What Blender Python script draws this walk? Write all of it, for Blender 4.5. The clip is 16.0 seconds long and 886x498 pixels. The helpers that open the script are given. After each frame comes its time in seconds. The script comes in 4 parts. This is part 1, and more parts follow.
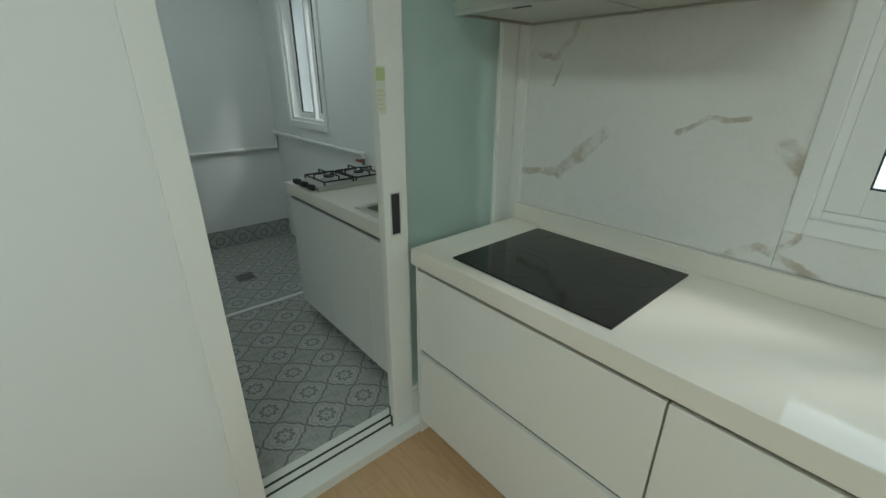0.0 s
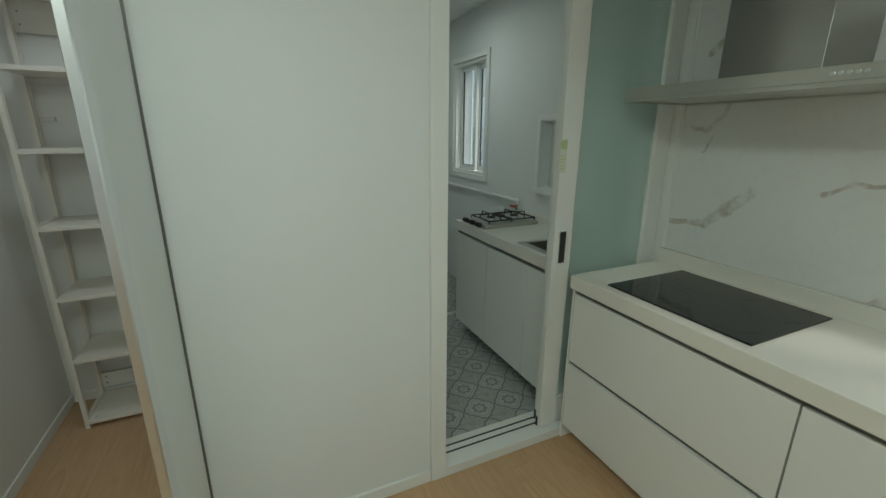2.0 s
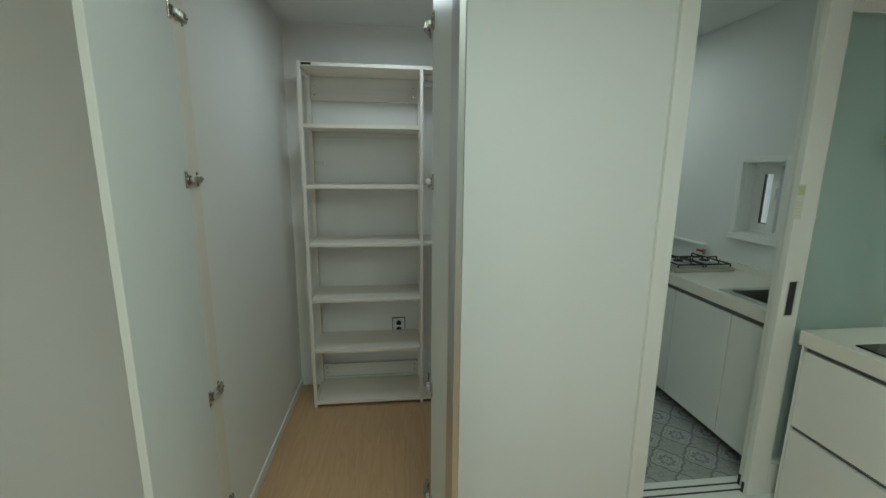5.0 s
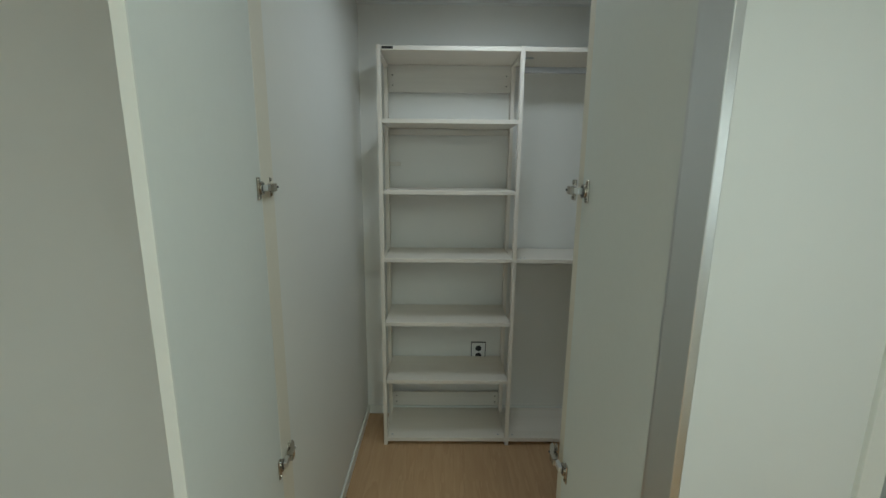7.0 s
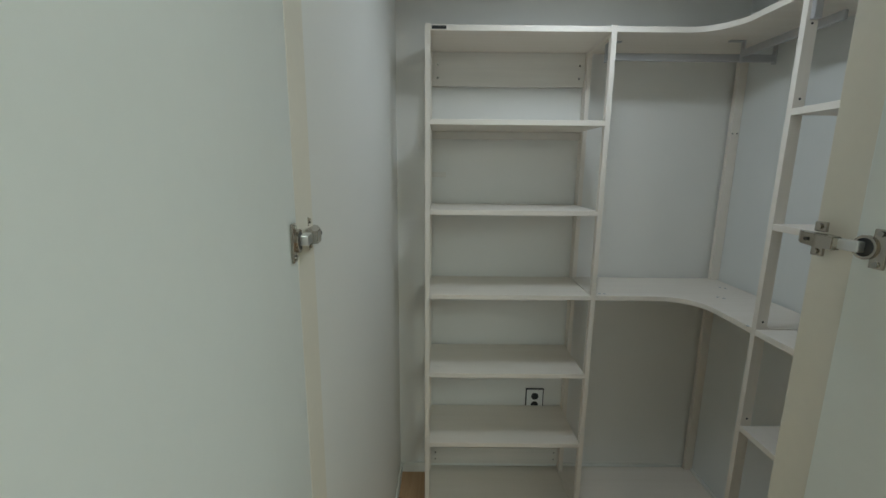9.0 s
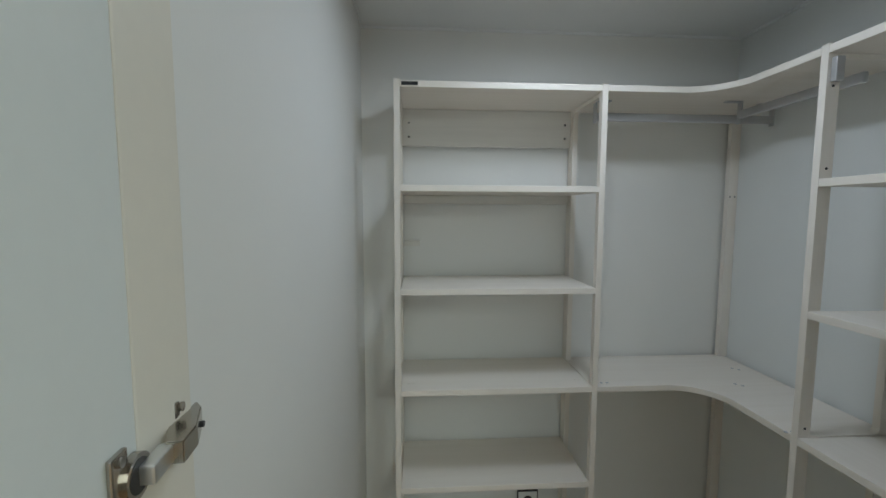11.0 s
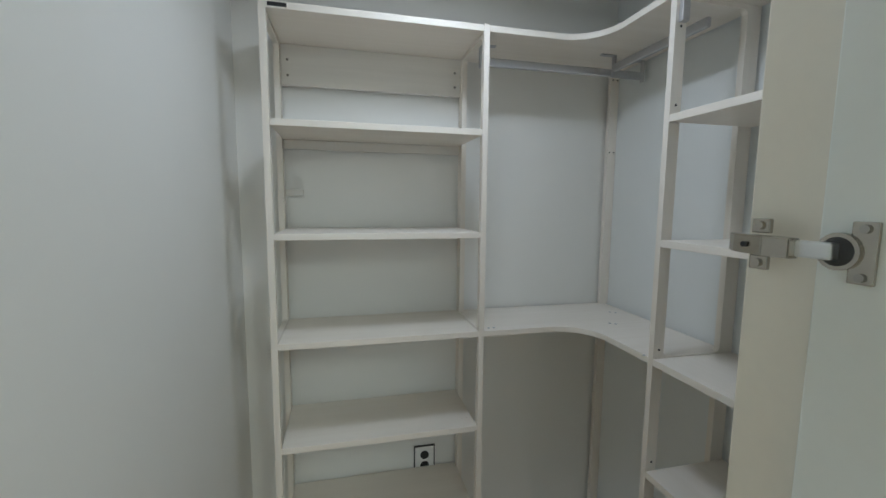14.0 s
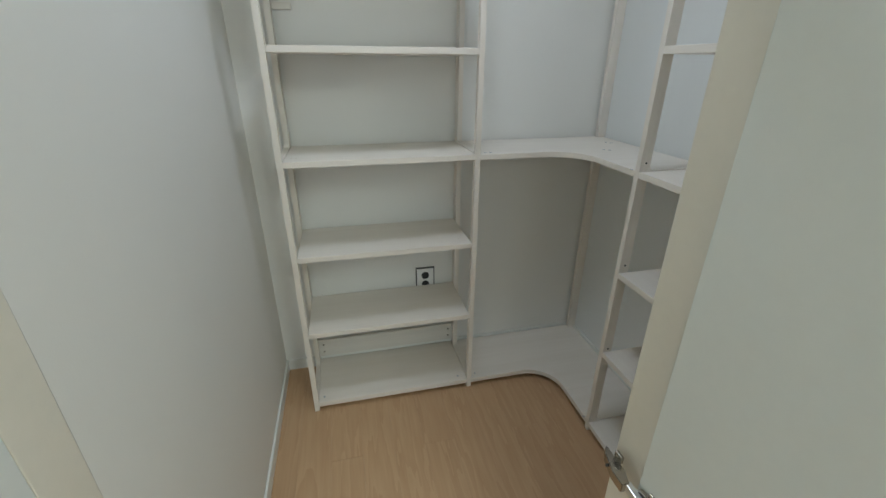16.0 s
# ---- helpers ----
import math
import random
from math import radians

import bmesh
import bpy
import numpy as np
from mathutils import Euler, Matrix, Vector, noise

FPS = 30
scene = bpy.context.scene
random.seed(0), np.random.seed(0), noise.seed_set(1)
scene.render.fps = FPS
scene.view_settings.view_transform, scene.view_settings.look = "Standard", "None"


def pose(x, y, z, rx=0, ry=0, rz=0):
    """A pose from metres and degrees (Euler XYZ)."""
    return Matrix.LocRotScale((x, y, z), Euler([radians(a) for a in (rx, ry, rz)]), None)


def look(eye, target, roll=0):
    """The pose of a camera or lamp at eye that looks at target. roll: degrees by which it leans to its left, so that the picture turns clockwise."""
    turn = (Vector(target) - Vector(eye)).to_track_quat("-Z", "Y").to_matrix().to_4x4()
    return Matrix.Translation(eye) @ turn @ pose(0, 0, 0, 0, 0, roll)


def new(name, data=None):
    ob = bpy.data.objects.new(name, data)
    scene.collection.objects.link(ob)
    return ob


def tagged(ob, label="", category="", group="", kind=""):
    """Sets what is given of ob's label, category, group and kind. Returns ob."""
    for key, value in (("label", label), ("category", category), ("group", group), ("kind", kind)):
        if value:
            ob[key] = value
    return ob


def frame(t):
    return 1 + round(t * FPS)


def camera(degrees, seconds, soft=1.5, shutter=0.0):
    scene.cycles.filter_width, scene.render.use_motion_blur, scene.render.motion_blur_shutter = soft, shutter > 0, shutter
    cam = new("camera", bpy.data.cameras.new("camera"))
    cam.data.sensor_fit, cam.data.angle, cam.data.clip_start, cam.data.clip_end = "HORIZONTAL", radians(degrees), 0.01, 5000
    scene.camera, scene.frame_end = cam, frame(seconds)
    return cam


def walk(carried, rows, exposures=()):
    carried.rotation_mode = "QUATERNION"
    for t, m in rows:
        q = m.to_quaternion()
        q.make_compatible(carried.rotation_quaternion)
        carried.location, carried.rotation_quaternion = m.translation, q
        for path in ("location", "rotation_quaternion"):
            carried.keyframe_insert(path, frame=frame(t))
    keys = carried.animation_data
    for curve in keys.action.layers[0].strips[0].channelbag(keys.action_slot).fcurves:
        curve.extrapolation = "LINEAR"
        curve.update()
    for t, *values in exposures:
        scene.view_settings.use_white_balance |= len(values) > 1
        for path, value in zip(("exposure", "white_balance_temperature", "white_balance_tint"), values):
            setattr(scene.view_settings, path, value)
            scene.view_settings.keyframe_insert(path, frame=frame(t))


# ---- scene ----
cam = camera(93.9, 16.0)
PATH = [
    (0, (0.116, 0.187, 1.407), (1.326, 1.591, 0.655), 0.2),
    (0.5, (0.011, 0.134, 1.42), (1.115, 1.623, 0.668), 0.5),
    (1, (-0.133, 0.067, 1.442), (0.859, 1.642, 0.71), 0.6),
    (1.5, (-0.257, -0.01, 1.453), (0.632, 1.656, 0.794), 0.4),
    (2, (-0.339, -0.067, 1.474), (0.463, 1.683, 0.93), 0.3),
    (2.5, (-0.387, -0.122, 1.486), (0.326, 1.702, 1.08), 0.2),
    (3, (-0.434, -0.178, 1.496), (0.186, 1.687, 1.13), 0.2),
    (3.5, (-0.476, -0.208, 1.496), (0.032, 1.691, 1.127), 0.3),
    (4, (-0.541, -0.214, 1.498), (-0.149, 1.711, 1.12), 0.5),
    (4.5, (-0.617, -0.187, 1.494), (-0.331, 1.755, 1.115), 0.6),
    (5, (-0.738, -0.133, 1.497), (-0.506, 1.816, 1.113), 0.6),
    (5.2, (-0.783, -0.105, 1.499), (-0.564, 1.844, 1.108), 0.9),
    (7.5, (-1.006, 0.407, 1.509), (-1.026, 2.37, 1.124), 0.4),
    (8, (-1.083, 0.533, 1.519), (-1.113, 2.494, 1.129), 0.5),
    (10.3, (-1.216, 0.893, 1.616), (-1.159, 2.866, 1.296), 0.4),
    (10.5, (-1.195, 0.919, 1.627), (-1.136, 2.898, 1.341), 0.3),
    (11, (-1.179, 0.987, 1.642), (-1.055, 2.976, 1.468), 0.2),
    (11.5, (-1.127, 1.003, 1.644), (-0.958, 2.991, 1.51), 0.3),
    (12, (-1.093, 1.013, 1.634), (-0.808, 2.988, 1.503), 0.4),
    (12.5, (-1.057, 1.011, 1.612), (-0.689, 2.973, 1.497), 0.6),
    (13, (-1.04, 1.012, 1.585), (-0.608, 2.961, 1.466), 0.6),
    (13.5, (-1.034, 1.012, 1.537), (-0.573, 2.952, 1.391), 0.6),
    (14, (-1.029, 1.005, 1.491), (-0.565, 2.938, 1.269), 0.5),
    (14.5, (-1.037, 0.997, 1.448), (-0.564, 2.91, 1.107), 0.5),
    (15, (-1.034, 0.976, 1.414), (-0.58, 2.858, 0.913), 0.5),
    (15.5, (-1.03, 0.954, 1.383), (-0.598, 2.78, 0.693), 0.3),
    (16, (-1.037, 0.91, 1.346), (-0.613, 2.686, 0.53), 0.4),
]
EXPOSURES = [(0.0, -0.60, 6200, 4), (2.5, -0.87, 6450, 2), (5.0, -0.66, 6350, 0), (7.5, -0.58, 6400, 4), (8.0, -0.53, 6450, 5),
             (11.0, -0.38, 6200, 10), (12.5, -0.27, 6100, 11), (14.5, -0.04, 6200, 11), (16.0, 0.18, 6250, 11)]
walk(cam, [(t, look(eye, target, roll)) for t, eye, target, roll in PATH], EXPOSURES)

# ---- light: sky, weak sun, ceiling lights, two of them added as fill ----
world = bpy.data.worlds.new("world")
scene.world = world
world.use_nodes = True
wn = world.node_tree
sky = wn.nodes.new("ShaderNodeTexSky")
sky.sky_type, sky.sun_disc = "NISHITA", False
sky.sun_elevation, sky.sun_rotation = radians(42), radians(120)
wn.links.new(sky.outputs[0], wn.nodes["Background"].inputs[0])
wn.nodes["Background"].inputs[1].default_value = 0.15
sun = new("sun", bpy.data.lights.new("sun", "SUN"))
sun.data.energy, sun.data.angle, sun.data.color = 1.5, radians(10), (1, 0.96, 0.9)
sun.matrix_world = look((6, -8, 9), (0, 0, 0))


def area_light(name, m, sx, sy, watts, colour, shape="RECTANGLE"):
    ob = new(name, bpy.data.lights.new(name, "AREA"))
    ob.data.shape, ob.data.size, ob.data.size_y = shape, sx, sy
    ob.data.energy, ob.data.color = watts, colour
    ob.matrix_world = m
    return ob


LED = (0.87, 1.0, 0.91)
area_light("closet_lamp", pose(-0.72, 1.90, 2.278), 0.24, 0.24, 4.3, (0.86, 0.97, 1.09), "DISK")
area_light("kitchen_lamp", pose(-0.45, -0.20, 2.335), 0.35, 1.2, 22.0, LED)
# added fill from the unseen end of the room
area_light("room_lamp", pose(-1.7, -2.2, 2.335), 0.5, 0.5, 16.0, LED)
# fill lamp added above the balcony to brighten it
area_light("balcony_lamp", pose(0.80, 3.0, 2.40), 0.22, 0.22, 6.0, (0.90, 1.0, 0.955), "DISK")
# daylight entering by the openings; the last one is fill by an added window
area_light("kitchen_daylight", pose(1.655, -0.2175, 1.541, 0, 90, 0), 0.87, 1.08, 7.0, (0.86, 0.95, 1.0))
area_light("balcony_daylight", pose(1.64, 3.30, 1.62, 0, 90, 0), 0.9, 0.6, 1.1, (0.80, 0.96, 1.0))
area_light("balcony_daylight_small", pose(1.64, 2.13, 1.34, 0, 90, 0), 0.4, 0.25, 0.2, (0.80, 0.96, 1.0))
area_light("room_daylight", pose(-1.2, -3.55, 1.3, 90, 0, 0), 1.7, 1.8, 10.0, (0.83, 0.96, 1.0))


# ---- materials ----
class Nodes:
    """A node tree with short calls."""

    def __init__(self, name):
        self.mat = bpy.data.materials.new(name)
        self.mat.use_nodes = True
        self.t = self.mat.node_tree
        self.b = self.t.nodes["Principled BSDF"]

    def add(self, kind, **values):
        n = self.t.nodes.new("ShaderNode" + kind)
        for k, v in values.items():
            n.inputs[k.replace("_", " ")].default_value = v
        return n

    def link(self, a, b):
        self.t.links.new(a, b)

    def math(self, op, a, b=0.0, clamp=False):
        n = self.t.nodes.new("ShaderNodeMath")
        n.operation, n.use_clamp = op, clamp
        for i, v in enumerate((a, b)):
            if isinstance(v, (int, float)):
                n.inputs[i].default_value = v
            else:
                self.link(v, n.inputs[i])
        return n.outputs[0]

    def mix(self, f, a, b):
        n = self.t.nodes.new("ShaderNodeMix")
        n.data_type = "RGBA"
        for i, v in ((0, f), (6, a), (7, b)):
            if isinstance(v, (int, float)):
                n.inputs[i].default_value = v
            elif isinstance(v, tuple):
                n.inputs[i].default_value = (*v, 1)
            else:
                self.link(v, n.inputs[i])
        return n.outputs[2]

    def coords(self, scale=(1, 1, 1), kind="Object"):
        c = self.add("TexCoord")
        m = self.add("Mapping")
        m.inputs["Scale"].default_value = scale
        self.link(c.outputs[kind], m.inputs[0])
        return m.outputs[0]

    def noise(self, vec, scale, detail=4.0, rough=0.55):
        n = self.add("TexNoise", Scale=scale, Detail=detail, Roughness=rough)
        self.link(vec, n.inputs["Vector"])
        return n.outputs[0]

    def ramp(self, f, *stops):
        n = self.add("ValToRGB")
        while len(n.color_ramp.elements) < len(stops):
            n.color_ramp.elements.new(0.5)
        for e, (p, c) in zip(n.color_ramp.elements, stops):
            e.position = p
            e.color = (c, c, c, 1) if isinstance(c, (int, float)) else (*c, 1)
        self.link(f, n.inputs[0])
        return n.outputs[0]

    def bump(self, height, strength=0.1, distance=0.002):
        n = self.add("Bump", Strength=strength, Distance=distance)
        self.link(height, n.inputs["Height"])
        self.link(n.outputs[0], self.b.inputs["Normal"])

    def set(self, **values):
        for k, v in values.items():
            s = self.b.inputs[k.replace("_", " ")]
            if hasattr(v, "is_output"):
                self.link(v, s)
            else:
                s.default_value = (*v, 1) if isinstance(v, tuple) and len(v) == 3 else v
        return self


def plain(name, colour, rough=0.5, metal=0.0, vary=0.04, grain=60.0, bump=0.05, dist=0.0006):
    """Paint, lacquer, metal: one colour with faint blotches, fine grain and relief."""
    n = Nodes(name)
    v = n.coords()
    blotch, fine = n.noise(v, 1.7, 3), n.noise(v, grain, 5)
    f = n.math("ADD", n.math("MULTIPLY", blotch, 0.7), n.math("MULTIPLY", fine, 0.3))
    low, high = tuple(c * (1 - vary) for c in colour), tuple(min(1, c * (1 + vary)) for c in colour)
    n.set(Base_Color=n.mix(n.ramp(f, (0.3, 0.0), (0.7, 1.0)), low, high), Metallic=metal)
    n.set(Roughness=n.math("ADD", n.math("MULTIPLY", fine, 0.12), rough - 0.06))
    n.bump(fine, bump, dist)
    return n.mat


def wallpaper(name, colour):
    """Silk wallpaper: fine woven relief, faint stains."""
    n = Nodes(name)
    v = n.coords()
    weave = n.noise(n.coords((260, 260, 90)), 1.0, 3)
    f = n.noise(v, 1.1, 5)
    spots = n.noise(v, 7.0, 5)
    base = n.mix(n.ramp(f, (0.3, 0.0), (0.75, 1.0)), tuple(c * 0.95 for c in colour), colour)
    base = n.mix(n.ramp(spots, (0.62, 0.0), (0.85, 0.12)), base, tuple(c * 0.86 for c in colour))
    n.set(Base_Color=base, Roughness=0.62)
    n.bump(weave, 0.16, 0.0008)
    return n.mat


def board(name, colour, dark, axis, rough=0.45):
    """Foil-wrapped board with a pale printed ash grain along an axis."""
    n = Nodes(name)
    sc = [38, 38, 38]
    sc["xyz".index(axis)] = 1.6
    g = n.noise(n.coords(tuple(sc)), 1.0, 7, 0.65)
    sc["xyz".index(axis)] = 0.5
    broad = n.noise(n.coords(tuple(s * 0.25 for s in sc)), 1.0, 3)
    f = n.math("ADD", n.math("MULTIPLY", g, 0.6), n.math("MULTIPLY", broad, 0.4))
    n.set(Base_Color=n.mix(n.ramp(f, (0.38, 0.0), (0.62, 1.0)), dark, colour), Roughness=rough)
    n.bump(g, 0.12, 0.0005)
    return n.mat


def oak():
    """Light oak laminate plank, cathedral grain along y, each plank its own tone."""
    n = Nodes("oak_laminate")
    info = n.add("ObjectInfo")
    c = n.add("TexCoord")
    off = n.add("VectorMath")
    off.operation = "MULTIPLY_ADD"
    n.link(info.outputs["Random"], off.inputs[0])
    off.inputs[1].default_value = (7.0, 13.0, 3.0)
    n.link(c.outputs["Object"], off.inputs[2])
    m = n.add("Mapping")
    m.inputs["Scale"].default_value = (9.0, 0.9, 9.0)
    n.link(off.outputs[0], m.inputs[0])
    warp = n.noise(m.outputs[0], 1.0, 4)
    rings = n.math("FRACT", n.math("MULTIPLY", warp, 9.0))
    m2 = n.add("Mapping")
    m2.inputs["Scale"].default_value = (110.0, 4.0, 110.0)
    n.link(off.outputs[0], m2.inputs[0])
    pores = n.noise(m2.outputs[0], 1.0, 4, 0.7)
    f = n.math("ADD", n.math("MULTIPLY", rings, 0.35), n.math("MULTIPLY", pores, 0.65))
    base = n.mix(n.ramp(f, (0.25, 0.0), (0.75, 1.0)), (0.50, 0.312, 0.172), (0.578, 0.383, 0.222))
    tone = n.ramp(info.outputs["Random"], (0.0, (0.97, 0.965, 0.96)), (1.0, (1.02, 1.02, 1.01)))
    mul = n.t.nodes.new("ShaderNodeMix")
    mul.data_type, mul.blend_type = "RGBA", "MULTIPLY"
    mul.inputs[0].default_value = 1.0
    n.link(base, mul.inputs[6])
    n.link(tone, mul.inputs[7])
    n.set(Base_Color=mul.outputs[2], Roughness=n.math("ADD", n.math("MULTIPLY", pores, 0.15), 0.32))
    n.bump(pores, 0.08, 0.0004)
    return n.mat


def marble(veins):
    """Polished white marble-look panel with taupe veins; each vein is a run of (y, z) and a width."""
    n = Nodes("marble_panel")
    v = n.coords()
    wob = n.add("TexNoise", Scale=9.0, Detail=6.0, Roughness=0.6)
    n.link(v, wob.inputs["Vector"])
    sub = n.add("VectorMath")
    sub.operation = "MULTIPLY_ADD"
    n.link(wob.outputs["Color"], sub.inputs[0])
    sub.inputs[1].default_value = (0.0, 0.055, 0.055)
    n.link(v, sub.inputs[2])
    sep = n.add("SeparateXYZ")
    n.link(sub.outputs[0], sep.inputs[0])
    y, z = n.math("ADD", sep.outputs[1], -0.0275), n.math("ADD", sep.outputs[2], -0.0275)
    total = None
    for (y0, z0), (y1, z1), w in veins:
        dy, dz = y1 - y0, z1 - z0
        q = dy * dy + dz * dz
        py, pz = n.math("ADD", y, -y0), n.math("ADD", z, -z0)
        s = n.math("MULTIPLY", n.math("ADD", n.math("MULTIPLY", py, dy), n.math("MULTIPLY", pz, dz)), 1 / q, True)
        ey = n.math("SUBTRACT", py, n.math("MULTIPLY", s, dy))
        ez = n.math("SUBTRACT", pz, n.math("MULTIPLY", s, dz))
        d = n.math("SQRT", n.math("ADD", n.math("MULTIPLY", ey, ey), n.math("MULTIPLY", ez, ez)))
        one = n.math("SUBTRACT", 1.0, n.math("DIVIDE", d, w * 0.58), True)
        total = one if total is None else n.math("MAXIMUM", total, one)
    cloud = n.noise(v, 14.0, 6, 0.65)
    mask = n.math("MULTIPLY", n.ramp(total, (0.08, 0.0), (0.45, 1.0)), n.ramp(cloud, (0.40, 0.08), (0.60, 0.9)))
    faint = n.noise(n.coords((1, 2.2, 2.2)), 2.4, 8, 0.6)
    grey = n.ramp(faint, (0.47, 0.0), (0.5, 0.10), (0.53, 0.0))
    base = n.mix(grey, (0.76, 0.755, 0.73), (0.55, 0.52, 0.48))
    base = n.mix(mask, base, (0.47, 0.41, 0.345))
    n.set(Base_Color=base, Roughness=0.16)
    n.bump(cloud, 0.02, 0.0003)
    return n.mat


def patterned_tile():
    """Grey cement-look tile with a printed ogee frame and an eight-petalled flower; tile-local x and y."""
    n = Nodes("patterned_tile")
    c = n.add("TexCoord")
    sep = n.add("SeparateXYZ")
    n.link(c.outputs["Object"], sep.inputs[0])
    x, y = n.math("MULTIPLY", sep.outputs[0], 10.4), n.math("MULTIPLY", sep.outputs[1], 10.4)
    ax, ay = n.math("ABSOLUTE", x), n.math("ABSOLUTE", y)
    r = n.math("SQRT", n.math("ADD", n.math("MULTIPLY", x, x), n.math("MULTIPLY", y, y)))
    ang = n.math("ARCTAN2", y, x)
    wave = n.math("COSINE", n.math("MULTIPLY", ang, 4.0))
    wave8 = n.math("COSINE", n.math("MULTIPLY", ang, 16.0))

    def line(d, at, w):
        return n.math("SUBTRACT", 1.0, n.math("DIVIDE", n.math("ABSOLUTE", n.math("SUBTRACT", d, at)), w), True)

    # scalloped rounded frame that reaches the middle of each tile edge
    frame_r = n.math("SUBTRACT", r, n.math("ADD", n.math("MULTIPLY", wave, 0.10), n.math("MULTIPLY", wave8, 0.025)))
    outer = line(frame_r, 0.83, 0.085)
    inner = n.math("MULTIPLY", line(frame_r, 0.62, 0.05), 0.55)
    petal = n.math("SUBTRACT", r, n.math("MULTIPLY", n.math("ABSOLUTE", n.math("SINE", n.math("MULTIPLY", ang, 4.0))), 0.16))
    ring = n.math("MULTIPLY", n.math("LESS_THAN", n.math("ABSOLUTE", n.math("SUBTRACT", petal, 0.22)), 0.085), 0.75)
    heart = n.math("MULTIPLY", n.math("LESS_THAN", r, 0.07), 0.6)
    corner = n.math("SQRT", n.math("ADD", n.math("POWER", n.math("SUBTRACT", ax, 1.0), 2.0), n.math("POWER", n.math("SUBTRACT", ay, 1.0), 2.0)))
    knot = n.math("MULTIPLY", line(corner, 0.13, 0.05), 0.4)
    ink = n.math("MAXIMUM", n.math("MAXIMUM", outer, inner), n.math("MAXIMUM", n.math("MAXIMUM", ring, heart), knot))
    info = n.add("ObjectInfo")
    w = n.coords((1, 1, 1))
    worn = n.noise(w, 55.0, 6, 0.7)
    ink = n.math("MULTIPLY", ink, n.ramp(worn, (0.3, 0.55), (0.6, 1.0)))
    inside = n.ramp(frame_r, (0.80, 1.0), (0.84, 0.0))
    base = n.mix(n.ramp(worn, (0.35, 0.0), (0.65, 1.0)), (0.33, 0.34, 0.325), (0.45, 0.46, 0.435))
    base = n.mix(n.math("MULTIPLY", inside, 0.5), base, (0.56, 0.57, 0.54))
    base = n.mix(ink, base, (0.075, 0.085, 0.10))
    base = n.mix(n.math("MULTIPLY", info.outputs["Random"], 0.12), base, (0.2, 0.21, 0.2))
    n.set(Base_Color=base, Roughness=0.42)
    n.bump(worn, 0.06, 0.0005)
    return n.mat


def glass(name, colour, rough, ior=1.45):
    n = Nodes(name)
    n.set(Base_Color=colour, Roughness=rough, IOR=ior, Transmission_Weight=1.0)
    return n.mat


def frosted():
    """Sand-blasted pane: mostly passes light, scattered, part of it bounced back as a milky green."""
    n = Nodes("frosted_green_glass")
    f = n.noise(n.coords(), 2.0, 3)
    n.set(Base_Color=n.mix(f, (0.69, 0.785, 0.74), (0.75, 0.835, 0.79)), Roughness=0.40, IOR=1.4, Transmission_Weight=0.82)
    n.bump(n.noise(n.coords(), 900.0, 2), 0.1, 0.0003)
    return n.mat


def glow(name, colour, strength):
    n = Nodes(name)
    n.set(Base_Color=(0.9, 0.9, 0.9), Emission_Color=colour, Emission_Strength=strength)
    return n.mat


WALL = wallpaper("silk_wallpaper", (0.78, 0.795, 0.78))
CLOSET_WALL = wallpaper("closet_wallpaper", (0.81, 0.80, 0.76))
CEILING = plain("ceiling_paper", (0.80, 0.81, 0.80), 0.7, grain=140, bump=0.12)
TRIM = plain("white_trim_film", (0.79, 0.795, 0.755), 0.38, vary=0.03)
LEAF = plain("matt_white_lacquer", (0.745, 0.77, 0.735), 0.42, vary=0.03)
JAMB = plain("cream_edge_film", (0.76, 0.715, 0.615), 0.45, vary=0.04)
CABINET = plain("matt_white_cabinet", (0.80, 0.80, 0.76), 0.36, vary=0.02)
CARCASS = plain("cabinet_carcass", (0.74, 0.73, 0.68), 0.5)
QUARTZ = plain("cream_quartz", (0.80, 0.765, 0.69), 0.055, vary=0.03, grain=300, bump=0.01)
CHANNEL = plain("grey_handle_channel", (0.20, 0.20, 0.19), 0.35, 0.7)
ALU = plain("brushed_aluminium", (0.72, 0.73, 0.73), 0.34, 1.0, vary=0.02, grain=200, bump=0.0)
STEEL = plain("stainless_steel", (0.38, 0.37, 0.345), 0.2, 1.0, vary=0.03, grain=220, bump=0.0)
CANOPY = plain("brushed_steel_canopy", (0.58, 0.57, 0.52), 0.34, 1.0, vary=0.02, grain=220, bump=0.0)
NICKEL = plain("nickel_hinge", (0.43, 0.40, 0.355), 0.22, 1.0, vary=0.12)
# near-black; also carries the shade inside grooves and hollows
DARK = plain("dark_recess", (0.03, 0.03, 0.03), 0.5)
IRON = plain("black_cast_iron", (0.02, 0.02, 0.02), 0.55, grain=250, bump=0.3)
COOK = plain("black_ceramic_glass", (0.012, 0.012, 0.013), 0.07, vary=0.2, bump=0.0)
SHELF_X = board("pale_ash_board", (0.84, 0.785, 0.71), (0.80, 0.742, 0.66), "x")
SHELF_Y = board("pale_ash_board_y", (0.84, 0.785, 0.71), (0.80, 0.742, 0.66), "y")
SHELF_Z = board("pale_ash_post", (0.83, 0.775, 0.70), (0.785, 0.73, 0.65), "z")
BACKBOARD = board("pale_back_rail", (0.74, 0.71, 0.65), (0.67, 0.64, 0.585), "x")
OAK = oak()
TILE = patterned_tile()
GROUT = plain("pale_grout", (0.42, 0.43, 0.41), 0.8, grain=200, bump=0.3)
PVC = plain("white_window_pvc", (0.82, 0.83, 0.81), 0.3)
PIPE = plain("white_pipe_paint", (0.80, 0.80, 0.78), 0.35)
RED = plain("red_valve_plastic", (0.45, 0.04, 0.02), 0.4)
